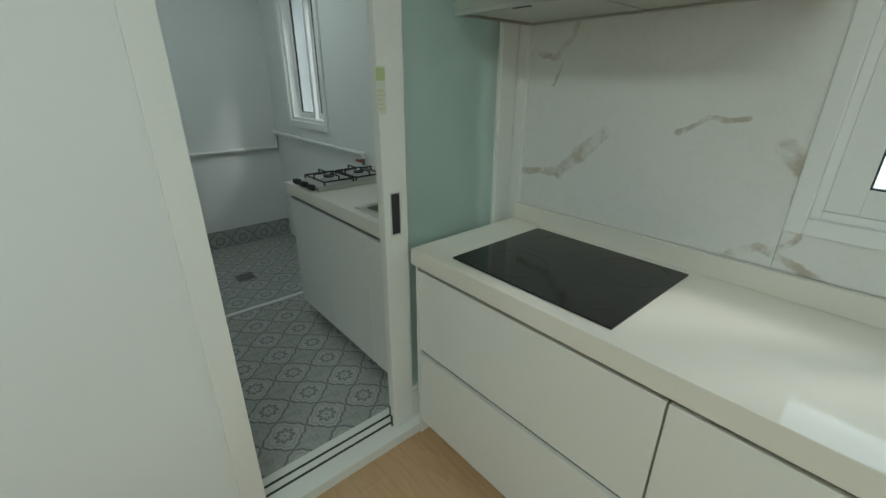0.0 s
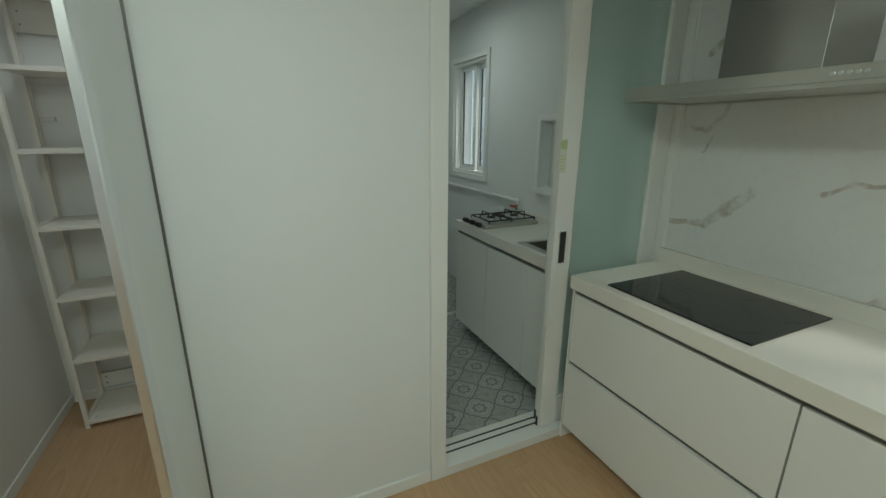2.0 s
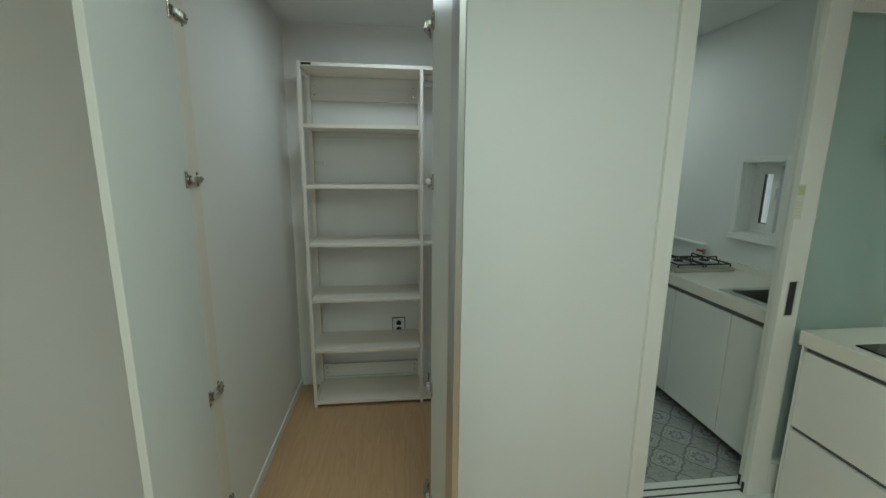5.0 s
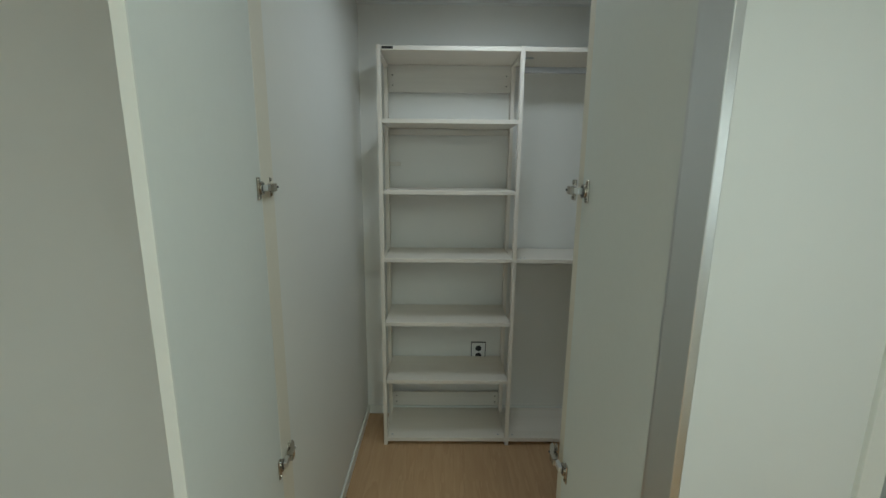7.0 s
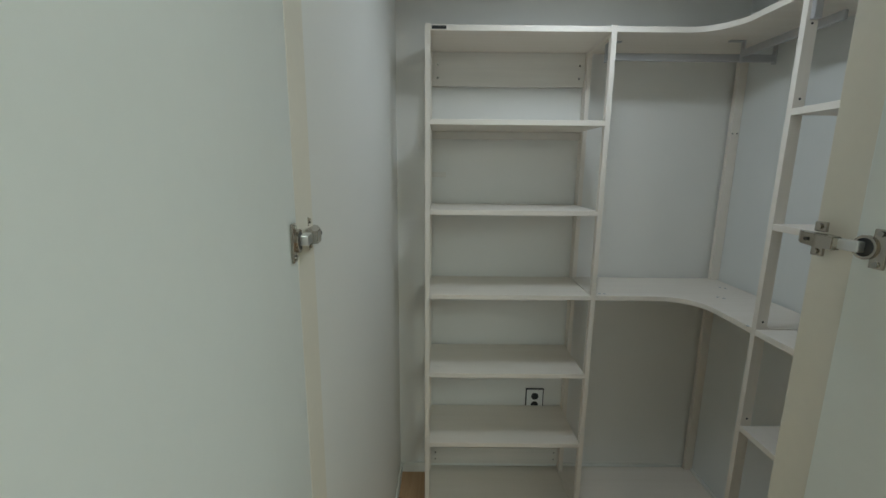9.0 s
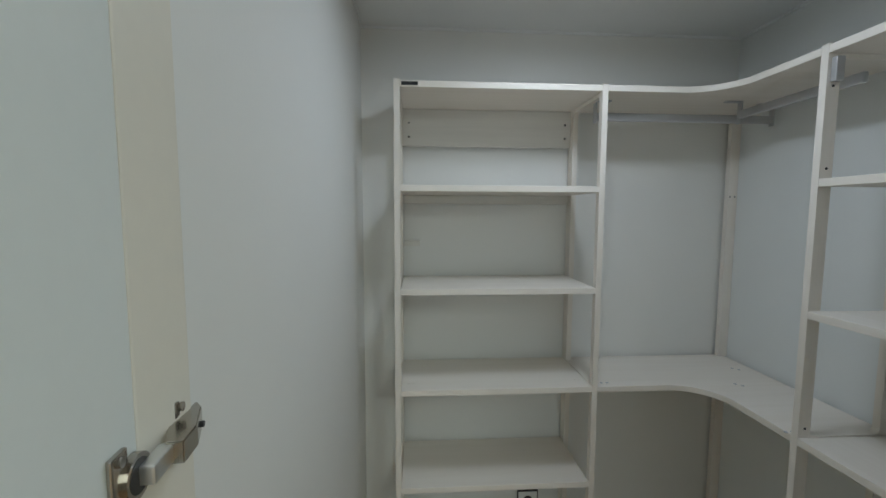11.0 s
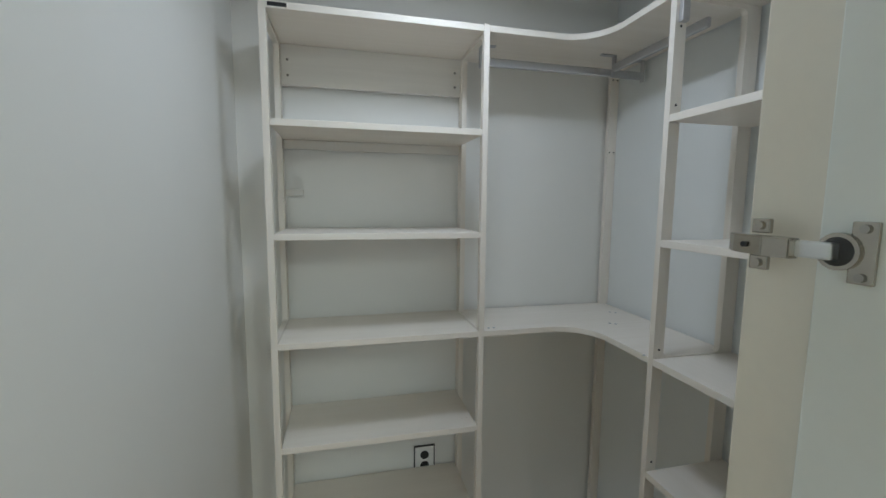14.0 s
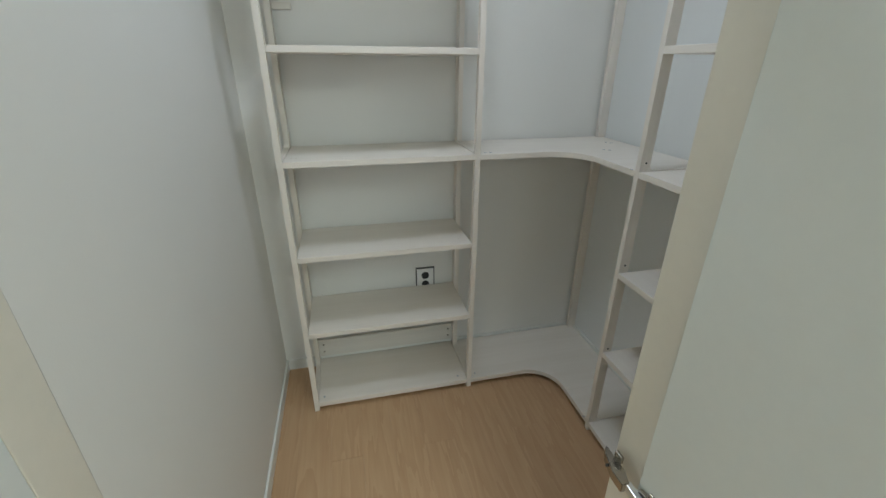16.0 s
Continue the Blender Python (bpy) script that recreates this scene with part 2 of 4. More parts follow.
SOCKET = plain("white_socket_plastic", (0.82, 0.82, 0.80), 0.3)
BLACK = plain("black_plastic", (0.02, 0.02, 0.022), 0.4)
ROD = plain("grey_rod_metal", (0.50, 0.50, 0.51), 0.36, 0.5)
LABEL_WHITE = plain("label_paper", (0.66, 0.70, 0.60), 0.6)
LABEL_GREEN = plain("label_green", (0.47, 0.56, 0.28), 0.6)
LABEL_YELLOW = plain("label_yellow", (0.62, 0.60, 0.36), 0.6)
FROST = frosted()
PANE = glass("window_glass", (0.90, 0.95, 0.95), 0.0)
LAMP_GLOW = glow("lamp_diffuser", (0.95, 1.0, 0.97), 3.0)
CONCRETE = plain("outside_render", (0.68, 0.69, 0.70), 0.8, grain=20, bump=0.3, dist=0.004)
ASPHALT = plain("outside_ground", (0.10, 0.10, 0.10), 0.9, grain=10, bump=0.4, dist=0.01)
MARBLE = marble([
    ((1.275, 1.07), (1.10, 1.082), 0.030), ((1.10, 1.082), (1.02, 1.165), 0.045), ((1.02, 1.165), (0.94, 1.235), 0.058),
    ((0.70, 1.264), (0.62, 1.308), 0.020), ((0.62, 1.308), (0.53, 1.314), 0.020),
    ((0.435, 1.255), (0.385, 1.195), 0.048), ((0.385, 1.195), (0.37, 1.05), 0.02),
    ((1.280, 1.507), (1.165, 1.483), 0.026), ((1.165, 1.483), (1.095, 1.555), 0.032), ((1.095, 1.555), (1.08, 1.62), 0.024),
    ((0.495, 0.925), (0.43, 0.980), 0.034), ((0.43, 0.980), (0.265, 0.912), 0.032), ((0.40, 0.965), (0.35, 1.03), 0.022),
    ((1.20, 1.80), (1.05, 1.90), 0.03), ((1.16, 1.40), (1.13, 1.47), 0.012),
])


# ---- mesh helpers ----
def mesh_of(bm, name):
    me = bpy.data.meshes.new(name)
    bm.normal_update()
    bm.to_mesh(me)
    bm.free()
    return me


def thing(name, base, label, category, group="", kind=""):
    ob = new(name)
    ob.empty_display_size = 0.1
    ob.location = base
    return tagged(ob, label, category, group, kind)


def part(name, bm, material, parent=None, label="", smooth=False):
    """Links a bmesh in world places as one mesh, under a thing or a part."""
    me = mesh_of(bm, name)
    me.materials.append(material)
    if smooth:
        for p in me.polygons:
            p.use_smooth = True
    ob = new(name, me)
    if parent is not None:
        ob.parent = parent
        ob.matrix_parent_inverse = Matrix() if parent.parent else Matrix.Translation(parent.location).inverted()
    if label:
        tagged(ob, label)
    return ob


def box(bm, a, b, bevel=0.0, segs=2, m=None):
    """A box from corner a to corner b, with rounded edges."""
    v0 = len(bm.verts)
    r = bmesh.ops.create_cube(bm, size=1.0)
    vs = r["verts"]
    for v in vs:
        v.co = Vector([a[i] + (b[i] - a[i]) * (v.co[i] + 0.5) for i in range(3)])
    if bevel:
        es = list({e for v in vs for e in v.link_edges})
        bmesh.ops.bevel(bm, geom=es, offset=bevel, segments=segs, affect="EDGES", profile=0.6)
    if m is not None:
        bm.verts.ensure_lookup_table()
        for v in bm.verts[v0:]:
            v.co = m @ v.co
    return bm


def boxes(*items, bevel=0.0):
    bm = bmesh.new()
    for a, b in items:
        box(bm, a, b, bevel)
    return bm


def slab(name, a, b, material, parent=None, label="", bevel=0.0015):
    return part(name, box(bmesh.new(), a, b, bevel), material, parent, label)


def rod(bm, a, b, r, segs=14):
    """A round bar from a to b."""
    a, b = Vector(a), Vector(b)
    m = Matrix.Translation((a + b) / 2) @ (b - a).to_track_quat("Z", "Y").to_matrix().to_4x4()
    bmesh.ops.create_cone(bm, cap_ends=True, segments=segs, radius1=r, radius2=r, depth=(b - a).length, matrix=m)
    return bm


def prism(pts, z0, z1):
    """An upright prism over a plan outline."""
    bm = bmesh.new()
    f = bm.faces.new([bm.verts.new((x, y, z0)) for x, y in pts])
    r = bmesh.ops.extrude_face_region(bm, geom=[f])
    for v in r["geom"]:
        if isinstance(v, bmesh.types.BMVert):
            v.co.z = z1
    bmesh.ops.recalc_face_normals(bm, faces=bm.faces)
    return bm


def wall(name, axis, p0, p1, s0, s1, z0, z1, material, holes=()):
    """A thick wall along an axis, p0 to p1 thick, s0 to s1 long, with openings (s, s, z, z) cut through."""
    cuts_s = sorted({s0, s1, *(h[0] for h in holes), *(h[1] for h in holes)})
    bm = bmesh.new()
    for a, b in zip(cuts_s, cuts_s[1:]):
        spans, at = [], z0
        for h in sorted((h for h in holes if h[0] <= a and h[1] >= b), key=lambda h: h[2]):
            if h[2] > at:
                spans.append((at, h[2]))
            at = h[3]
        if at < z1:
            spans.append((at, z1))
        for c, d in spans:
            if axis == "x":
                box(bm, (a, p0, c), (b, p1, d))
            else:
                box(bm, (p0, a, c), (p1, b, d))
    bmesh.ops.remove_doubles(bm, verts=bm.verts, dist=0.0001)
    return tagged(part(name, bm, material), kind="structure")


# ---- the shell: kitchen, walk-in closet, utility balcony ----
DOOR_TOP, LEAF_TOP = 2.255, 2.24
wall("wall_main", "x", 1.30, 1.372, -2.70, 1.50, 0.0, 2.60, WALL,
     [(-1.404, -0.582, 0.0, LEAF_TOP + 0.01), (0.232, 1.50, 0.0, DOOR_TOP)])
wall("wall_outer", "y", 1.50, 1.70, -3.70, 4.28, -0.1, 2.60, WALL,
     [(-0.78, 0.345, 1.082, 2.0), (2.03, 2.325, 1.10, 1.553), (3.09, 3.69, 1.11, 2.075)])
wall("wall_west", "y", -2.70, -2.60, -3.60, 1.30, 0.0, 2.60, WALL)
wall("wall_south", "x", -3.70, -3.60, -2.70, 1.50, 0.0, 2.60, WALL, [(-2.1, -0.3, 0.15, 2.2)])
wall("wall_closet_side", "y", -1.495, -1.390, 1.372, 2.72, 0.0, 2.60, CLOSET_WALL)
wall("wall_closet_back", "x", 2.62, 2.72, -1.395, 0.105, 0.0, 2.60, CLOSET_WALL)
wall("wall_partition", "y", 0.105, 0.205, 1.372, 4.18, -0.1, 2.60, WALL)
wall("wall_balcony_end", "x", 4.12, 4.28, 0.105, 1.50, -0.1, 2.60, WALL)
tagged(part("wall_balcony_front", boxes(((0.205, 1.372, 0.0), (0.232, 1.45, 2.46)), ((0.232, 1.372, DOOR_TOP), (1.50, 1.45, 2.46))), WALL), kind="structure")
tagged(slab("ceiling", (-2.70, -3.70, 2.38), (1.50, 1.30, 2.44), CEILING, bevel=0), kind="structure")
tagged(slab("ceiling_closet", (-1.395, 1.372, 2.338), (0.105, 2.62, 2.41), CEILING, bevel=0), kind="structure")
tagged(slab("ceiling_balcony", (0.205, 1.372, 2.46), (1.50, 4.18, 2.55), CEILING, bevel=0), kind="structure")

# thin shadow-gap moulding round the closet ceiling
tagged(part("trim_closet_cornice", boxes(
    ((-1.395, 2.612, 2.330), (0.105, 2.62, 2.338)), ((-1.390, 1.372, 2.330), (-1.382, 2.612, 2.338)),
    ((0.097, 1.372, 2.330), (0.105, 2.612, 2.338))), CEILING), kind="structure")

# baseboards
SKIRT = [((-0.580, 1.288, 0.0), (0.230, 1.30, 0.055)), ((-2.60, 1.288, 0.0), (-1.43, 1.30, 0.055)),
         ((-1.390, 1.374, 0.0), (-1.381, 2.62, 0.055)), ((-1.381, 2.611, 0.0), (0.105, 2.62, 0.055)),
         ((0.096, 1.372, 0.0), (0.105, 2.611, 0.055)), ((-0.538, 1.372, 0.0), (0.096, 1.381, 0.055))]
for a, b in SKIRT:
    tagged(slab("baseboard", a, b, TRIM, bevel=0.003), "slim white baseboard along the wall foot", kind="structure")

# cream door jambs of the closet
for x0, x1, y0 in ((-1.404, -1.388, 1.296), (-0.594, -0.5895, 1.2925)):
    tagged(slab("trim_closet_jamb", (x0, y0, 0.0), (x1, 1.370, LEAF_TOP), JAMB, bevel=0.002), kind="structure")
tagged(slab("trim_closet_head", (-1.388, 1.296, LEAF_TOP - 0.012), (-0.594, 1.384, LEAF_TOP + 0.008), JAMB), kind="structure")
tagged(slab("trim_closet_jamb", (-0.5893, 1.3003, 0.0), (-0.5825, 1.370, LEAF_TOP - 0.013), JAMB, bevel=0), kind="structure")
# dark strip that stands for the shade in the leaf gap
tagged(slab("trim_closet_seal", (-0.589, 1.2925, 0.0), (-0.580, 1.2990, LEAF_TOP - 0.015), CHANNEL, bevel=0), "dark grey strip standing for the shade in the gap beside the door leaf", kind="structure")


# ---- windows in the outer wall ----
def window(name, y0, y1, z0, z1, split, label, face=0.05, s=0.04, rows=(1.60, 1.555), recess=0.0):
    """White PVC sliding window set in the outer wall: casing, frame, sashes with panes."""
    w = thing(name, (1.5, (y0 + y1) / 2, z0), label, "window", kind="structure")
    c = face
    part("casing", boxes(
        ((1.482, y0 - c, z0 - c), (1.503, y0, z1 + c)), ((1.482, y1, z0 - c), (1.503, y1 + c, z1 + c)),
        ((1.482, y0, z0 - c), (1.503, y1, z0)), ((1.482, y0, z1), (1.503, y1, z1 + c)), bevel=0.003), PVC, w)
    f, fx = 0.022, 1.503 + recess
    part("window_frame", boxes(
        ((fx, y0, z0), (1.66, y0 + f, z1)), ((fx, y1 - f, z0), (1.66, y1, z1)),
        ((fx, y0 + f, z0), (1.66, y1 - f, z0 + f)), ((fx, y0 + f, z1 - f), (1.66, y1 - f, z1)), bevel=0.002), PVC, w)
    if recess:
        part("reveal_lining", boxes(
            ((1.503, y0, z0), (fx, y0 + 0.006, z1)), ((1.503, y1 - 0.006, z0), (fx, y1, z1)),
            ((1.503, y0 + 0.006, z0), (fx, y1 - 0.006, z0 + 0.006)), ((1.503, y0 + 0.006, z1 - 0.006), (fx, y1 - 0.006, z1))), PVC, w)
        part("window_sill", boxes(((1.468, y0 - 0.04, z0 - 0.038), (1.4815, y1 + 0.036, z0 - 0.002)), bevel=0.003), PVC, w)
    part("sash_track", boxes(((1.585, y0 + f, z0 + f), (1.590, y1 - f, z0 + f + 0.012))), PVC, w)
    for (a, b), xs in zip(((y0 + f, split + s / 2), (split - s / 2, y1 - f)), rows):
        sash = part("sash", boxes(
            ((xs, a, z0 + f), (xs + 0.028, a + s, z1 - f)), ((xs, b - s, z0 + f), (xs + 0.028, b, z1 - f)),
            ((xs, a + s, z0 + f), (xs + 0.028, b - s, z0 + f + s)), ((xs, a + s, z1 - f - s), (xs + 0.028, b - s, z1 - f)),
            bevel=0.002), PVC, w)
        g = slab("pane", (xs + 0.010, a + s - 0.004, z0 + f + s - 0.004), (xs + 0.016, b - s + 0.004, z1 - f - s + 0.004), PANE, sash, bevel=0)
        g.visible_shadow = False
        part("pane_gasket", boxes(
            ((xs + 0.004, a + s - 0.005, z0 + f + s), (xs + 0.022, a + s + 0.004, z1 - f - s)),
            ((xs + 0.004, b - s - 0.004, z0 + f + s), (xs + 0.022, b - s + 0.005, z1 - f - s)),
            ((xs + 0.004, a + s, z0 + f + s - 0.005), (xs + 0.022, b - s, z0 + f + s + 0.004))), BLACK, sash)
        part("sash_latch", boxes(((xs - 0.006, a + 0.012, (z0 + z1) / 2), (xs, a + 0.03, (z0 + z1) / 2 + 0.07)), bevel=0.002), PVC, sash)
    return w


window("window_1", -0.78, 0.345, 1.082, 2.0, -0.25, "white sliding window over the worktop, closed", face=0.042, s=0.066, rows=(1.552, 1.512))
window("window_2", 2.03, 2.325, 1.10, 1.553, 2.165, "small white sliding window set deep above the balcony sink, closed", face=0.035, s=0.05, rows=(1.61, 1.575), recess=0.07)
window("window_3", 3.09, 3.69, 1.11, 2.075, 3.39, "tall white sliding window of the balcony, closed")
# window added behind the viewpoint, so that fill daylight can come in
w4 = thing("unseen_window", (-1.2, -3.6, 0.15), "large white window added out of view for fill daylight, closed", "window", kind="structure")
part("window_frame", boxes(
    ((-2.1, -3.68, 0.15), (-2.03, -3.62, 2.2)), ((-0.37, -3.68, 0.15), (-0.3, -3.62, 2.2)), ((-1.23, -3.68, 0.22), (-1.17, -3.62, 2.13)),
    ((-2.03, -3.68, 0.15), (-0.37, -3.62, 0.22)), ((-2.03, -3.68, 2.13), (-0.37, -3.62, 2.2)), bevel=0.003), PVC, w4)
for a, b in ((-2.035, -1.225), (-1.175, -0.365)):
    g = slab("pane", (a, -3.655, 0.215), (b, -3.648, 2.135), PANE, w4, bevel=0)
    g.visible_shadow = False

# outside: ground and a plain neighbouring block
tagged(slab("ground", (-400, -400, -6.2), (400, 400, -6.0), ASPHALT, bevel=0), kind="structure")
blk = thing("apartment_building", (9.0, 26.0, -6.0), "pale rendered apartment block across the street", "building")
part("wall", boxes(((9.0, 12.0, -6.0), (18.0, 40.0, 5.4))), CONCRETE, blk)
part("roof", boxes(((8.9, 11.9, 5.4), (18.1, 40.1, 5.6))), CONCRETE, blk)
for i in range(9):
    for k in range(4):
        y0, z0 = 12.9 + i * 3.0, -4.9 + k * 2.6
        wn_ = part("window", boxes(((8.97, y0, z0), (9.0, y0 + 1.5, z0 + 1.4)), bevel=0.0), COOK, blk)
        part("frame", boxes(((8.94, y0 - 0.06, z0 - 0.06), (8.99, y0 + 1.56, z0)), ((8.94, y0 - 0.06, z0 + 1.4), (8.99, y0 + 1.56, z0 + 1.46)),
                            ((8.94, y0 + 0.72, z0), (8.985, y0 + 0.78, z0 + 1.4))), PVC, wn_)

# ---- sliding door between kitchen and balcony ----
d1 = thing("door_1", (0.86, 1.36, 0.0), "white sliding door set with frosted green glass, pushed open beside the worktop", "door", kind="structure")
part("jamb", boxes(((0.232, 1.284, 0.0), (0.300, 1.45, DOOR_TOP)), bevel=0.003), TRIM, d1)
part("jamb", boxes(((1.480, 1.286, 0.0), (1.500, 1.45, DOOR_TOP)), bevel=0.003), TRIM, d1)
part("head", boxes(((0.300, 1.286, 2.20), (1.480, 1.45, DOOR_TOP)), bevel=0.003), TRIM, d1)
part("threshold", boxes(((0.300, 1.286, 0.0), (1.480, 1.364, 0.045)), ((0.300, 1.376, 0.0), (1.480, 1.403, 0.045)),
                        ((0.300, 1.415, 0.0), (1.480, 1.45, 0.045)), bevel=0.002), TRIM, d1)
# dark fill just below the rims: groove shade put into the colour
part("track", boxes(((0.300, 1.362, 0.0), (1.480, 1.417, 0.0425))), DARK, d1, "sliding track grooves, their shade drawn as a dark fill")


def sliding_leaf(x0, x1, y0, y1, stile, pull):
    p = part("sliding_panel", boxes(
        ((x0, y0, 0.0462), (x0 + stile, y1, 2.196)), ((x1 - 0.092, y0, 0.0462), (x1, y1, 2.196)),
        ((x0 + stile, y0, 0.0462), (x1 - 0.092, y1, 0.20)), ((x0 + stile, y0, 2.080), (x1 - 0.092, y1, 2.196)), bevel=0.003), TRIM, d1)
    ym = (y0 + y1) / 2
    gp = slab("glass_pane", (x0 + stile - 0.006, ym - 0.003, 0.194), (x1 - 0.086, ym + 0.003, 2.086), FROST, p, "frosted green glass", bevel=0)
    gp.visible_shadow = False
    part("glazing_bead", boxes(
        ((x0 + stile, y0 + 0.004, 0.2), (x0 + stile + 0.006, y0 + 0.012, 2.080)), ((x1 - 0.098, y0 + 0.004, 0.2), (x1 - 0.092, y0 + 0.012, 2.122)),
        ((x0 + stile, y0 + 0.004, 2.074), (x1 - 0.092, y0 + 0.012, 2.080))), TRIM, p)
    return p


leaf_front = sliding_leaf(0.838, 1.478, 1.329, 1.360, 0.094, True)
leaf_rear = sliding_leaf(0.862, 1.452, 1.376, 1.406, 0.105, False)
# black boxes for the dark notches at the stile feet
slab("brush_seal", (0.8345, 1.346, 0.0455), (0.8378, 1.357, 0.098), BLACK, leaf_front, "dark notch at the foot of the stile", bevel=0)
slab("brush_seal", (0.8585, 1.392, 0.0455), (0.8618, 1.403, 0.098), BLACK, leaf_rear, "dark notch at the foot of the stile", bevel=0)
pull = part("pull", boxes(((0.864, 1.3265, 0.905), (0.868, 1.332, 1.058)), ((0.900, 1.3265, 0.905), (0.904, 1.332, 1.058)),
                          ((0.868, 1.3265, 0.905), (0.900, 1.332, 0.910)), ((0.868, 1.3265, 1.053), (0.900, 1.332, 1.058)), bevel=0.0008), ALU, leaf_front, "chrome flush pull")
slab("pull_recess", (0.868, 1.3275, 0.910), (0.900, 1.3288, 1.053), DARK, leaf_front, bevel=0)
slab("nameplate", (0.925, 1.3272, 2.112), (0.970, 1.3292, 2.124), BLACK, leaf_front, "small dark nameplate", bevel=0.0004)
st = thing("energy_label", (0.86, 1.3285, 1.31), "green and white energy label stuck on the door stile", "sticker")
part("paper", boxes(((0.8315, 1.3275, 1.312), (0.866, 1.3288, 1.450))), LABEL_WHITE, st)
part("band", boxes(((0.833, 1.3268, 1.408), (0.8645, 1.3276, 1.444))), LABEL_GREEN, st)
for k in range(5):
    part("text_bar", boxes(((0.835, 1.3268, 1.325 + k * 0.013), (0.862 - 0.004 * (k % 3), 1.3276, 1.330 + k * 0.013))), LABEL_YELLOW, st)

# ---- closet doors ----
def hinge(leaf, x, side, z, o=-0.018):
    """Concealed hinge: winged cup on the door leaf, arm body screwed to the jamb by a cross plate. side +1 faces +x."""
    s = side
    h = part("hinge", boxes(
        ((min(x, x + s * 0.004), 1.274 + o, z - 0.0265), (max(x, x + s * 0.004), 1.293 + o, z + 0.0265)), bevel=0.0015), NICKEL, leaf, "nickel concealed hinge")
    bm = bmesh.new()
    rod(bm, (x + s * 0.001, 1.300 + o, z), (x + s * 0.007, 1.300 + o, z), 0.0165, 20)
    part("cup", bm, NICKEL, h)
    # flat dark disc: shade of the cup's hollow, as colour
    bm = bmesh.new()
    rod(bm, (x + s * 0.0066, 1.300 + o, z), (x + s * 0.0074, 1.300 + o, z), 0.0128, 20)
    part("cup_well", bm, DARK, h, "dark disc for the shade inside the hinge cup")
    bm = bmesh.new()
    for dz in (-0.0205, 0.0205):
        rod(bm, (x + s * 0.003, 1.283 + o, z + dz), (x + s * 0.0062, 1.283 + o, z + dz), 0.0038, 12)
    part("screw", bm, STEEL, h)
    # link and arm
    bm = bmesh.new()
    box(bm, (min(x + s * 0.006, x + s * 0.018), 1.298 + o, z - 0.0075), (max(x + s * 0.006, x + s * 0.018), 1.330 + o, z + 0.0075), 0.002)
    part("link", bm, ALU, h, "bright steel link")
    bm = bmesh.new()
    pts = [(0.026, 1.326), (0.026, 1.352), (0.016, 1.388), (0.006, 1.402), (0.003, 1.402), (0.003, 1.350), (0.012, 1.326)]
    prof = prism([(x + s * a, b + o) for a, b in pts], z - 0.0095, z + 0.0095)
    bmesh.ops.bevel(prof, geom=prof.edges[:], offset=0.0012, segments=2, affect="EDGES")
    part("arm", prof, NICKEL, h)
    bm = boxes(((min(x, x + s * 0.006), 1.360 + o, z - 0.026), (max(x, x + s * 0.006), 1.378 + o, z - 0.011)),
               ((min(x, x + s * 0.006), 1.360 + o, z + 0.011), (max(x, x + s * 0.006), 1.378 + o, z + 0.026)), bevel=0.0015)
    for dz in (-0.019, 0.019):
        rod(bm, (x + s * 0.004, 1.369 + o, z + dz), (x + s * 0.0085, 1.369 + o, z + dz), 0.0042, 12)
    part("cross_plate", bm, NICKEL, h)
    bm = boxes(((min(x + s * 0.008, x + s * 0.0105), 1.382 + o, z - 0.003), (max(x + s * 0.008, x + s * 0.0105), 1.386 + o, z + 0.003)))
    rod(bm, (x + s * 0.013, 1.372 + o, z - 0.0001), (x + s * 0.0235, 1.372 + o, z - 0.0001), 0.0028, 10)
    part("adjuster", bm, BLACK, h)
    return h


HINGES = (0.215, 0.697, 1.452, 1.945)
cl = thing("closet_door", (-1.400, 1.294, 0.012), "white closet door leaf standing open, nickel hinges on its inner side", "door", "closet door leaves")
slab("panel", (-1.4065, 0.826, 0.012), (-1.388, 1.294, 2.23), LEAF, cl, bevel=0.0015)
slab("edge_band", (-1.4067, 0.8225, 0.012), (-1.3878, 0.827, 2.23), TRIM, cl, bevel=0.0005)
for z in HINGES:
    hinge(cl, -1.3878, 1, z)
cl.rotation_euler = (0, 0, radians(6.3))
cr = thing("closet_door", (-0.597, 1.291, 0.012), "white closet door leaf with aluminium edge pull standing open", "door", "closet door leaves")
slab("panel", (-0.608, 0.9002, 0.012), (-0.586, 1.291, 2.23), LEAF, cr, bevel=0.0015)
prof = prism([(-0.6092, 0.900), (-0.6092, 0.893), (-0.6020, 0.8355), (-0.6005, 0.8345), (-0.5865, 0.8370), (-0.5835, 0.8400), (-0.5835, 0.900)], 0.012, 2.23)
part("edge_profile", prof, ALU, cr, "brushed aluminium edge pull")
for z in HINGES:
    hinge(cr, -0.6082, -1, z, -0.028)
cr.rotation_euler = (0, 0, radians(1.2))

# ---- kitchen run ----
COUNTER = 0.86
wt = thing("worktop", (1.2, 0.0, 0.80), "cream engineered-stone worktop with low upstand, glossy", "worktop")
slab("top", (0.915, -1.60, 0.798), (1.488, 1.289, COUNTER), QUARTZ, wt, bevel=0.0025)
slab("upstand", (1.466, -1.60, COUNTER), (1.488, 1.289, 0.928), QUARTZ, wt, bevel=0.002)


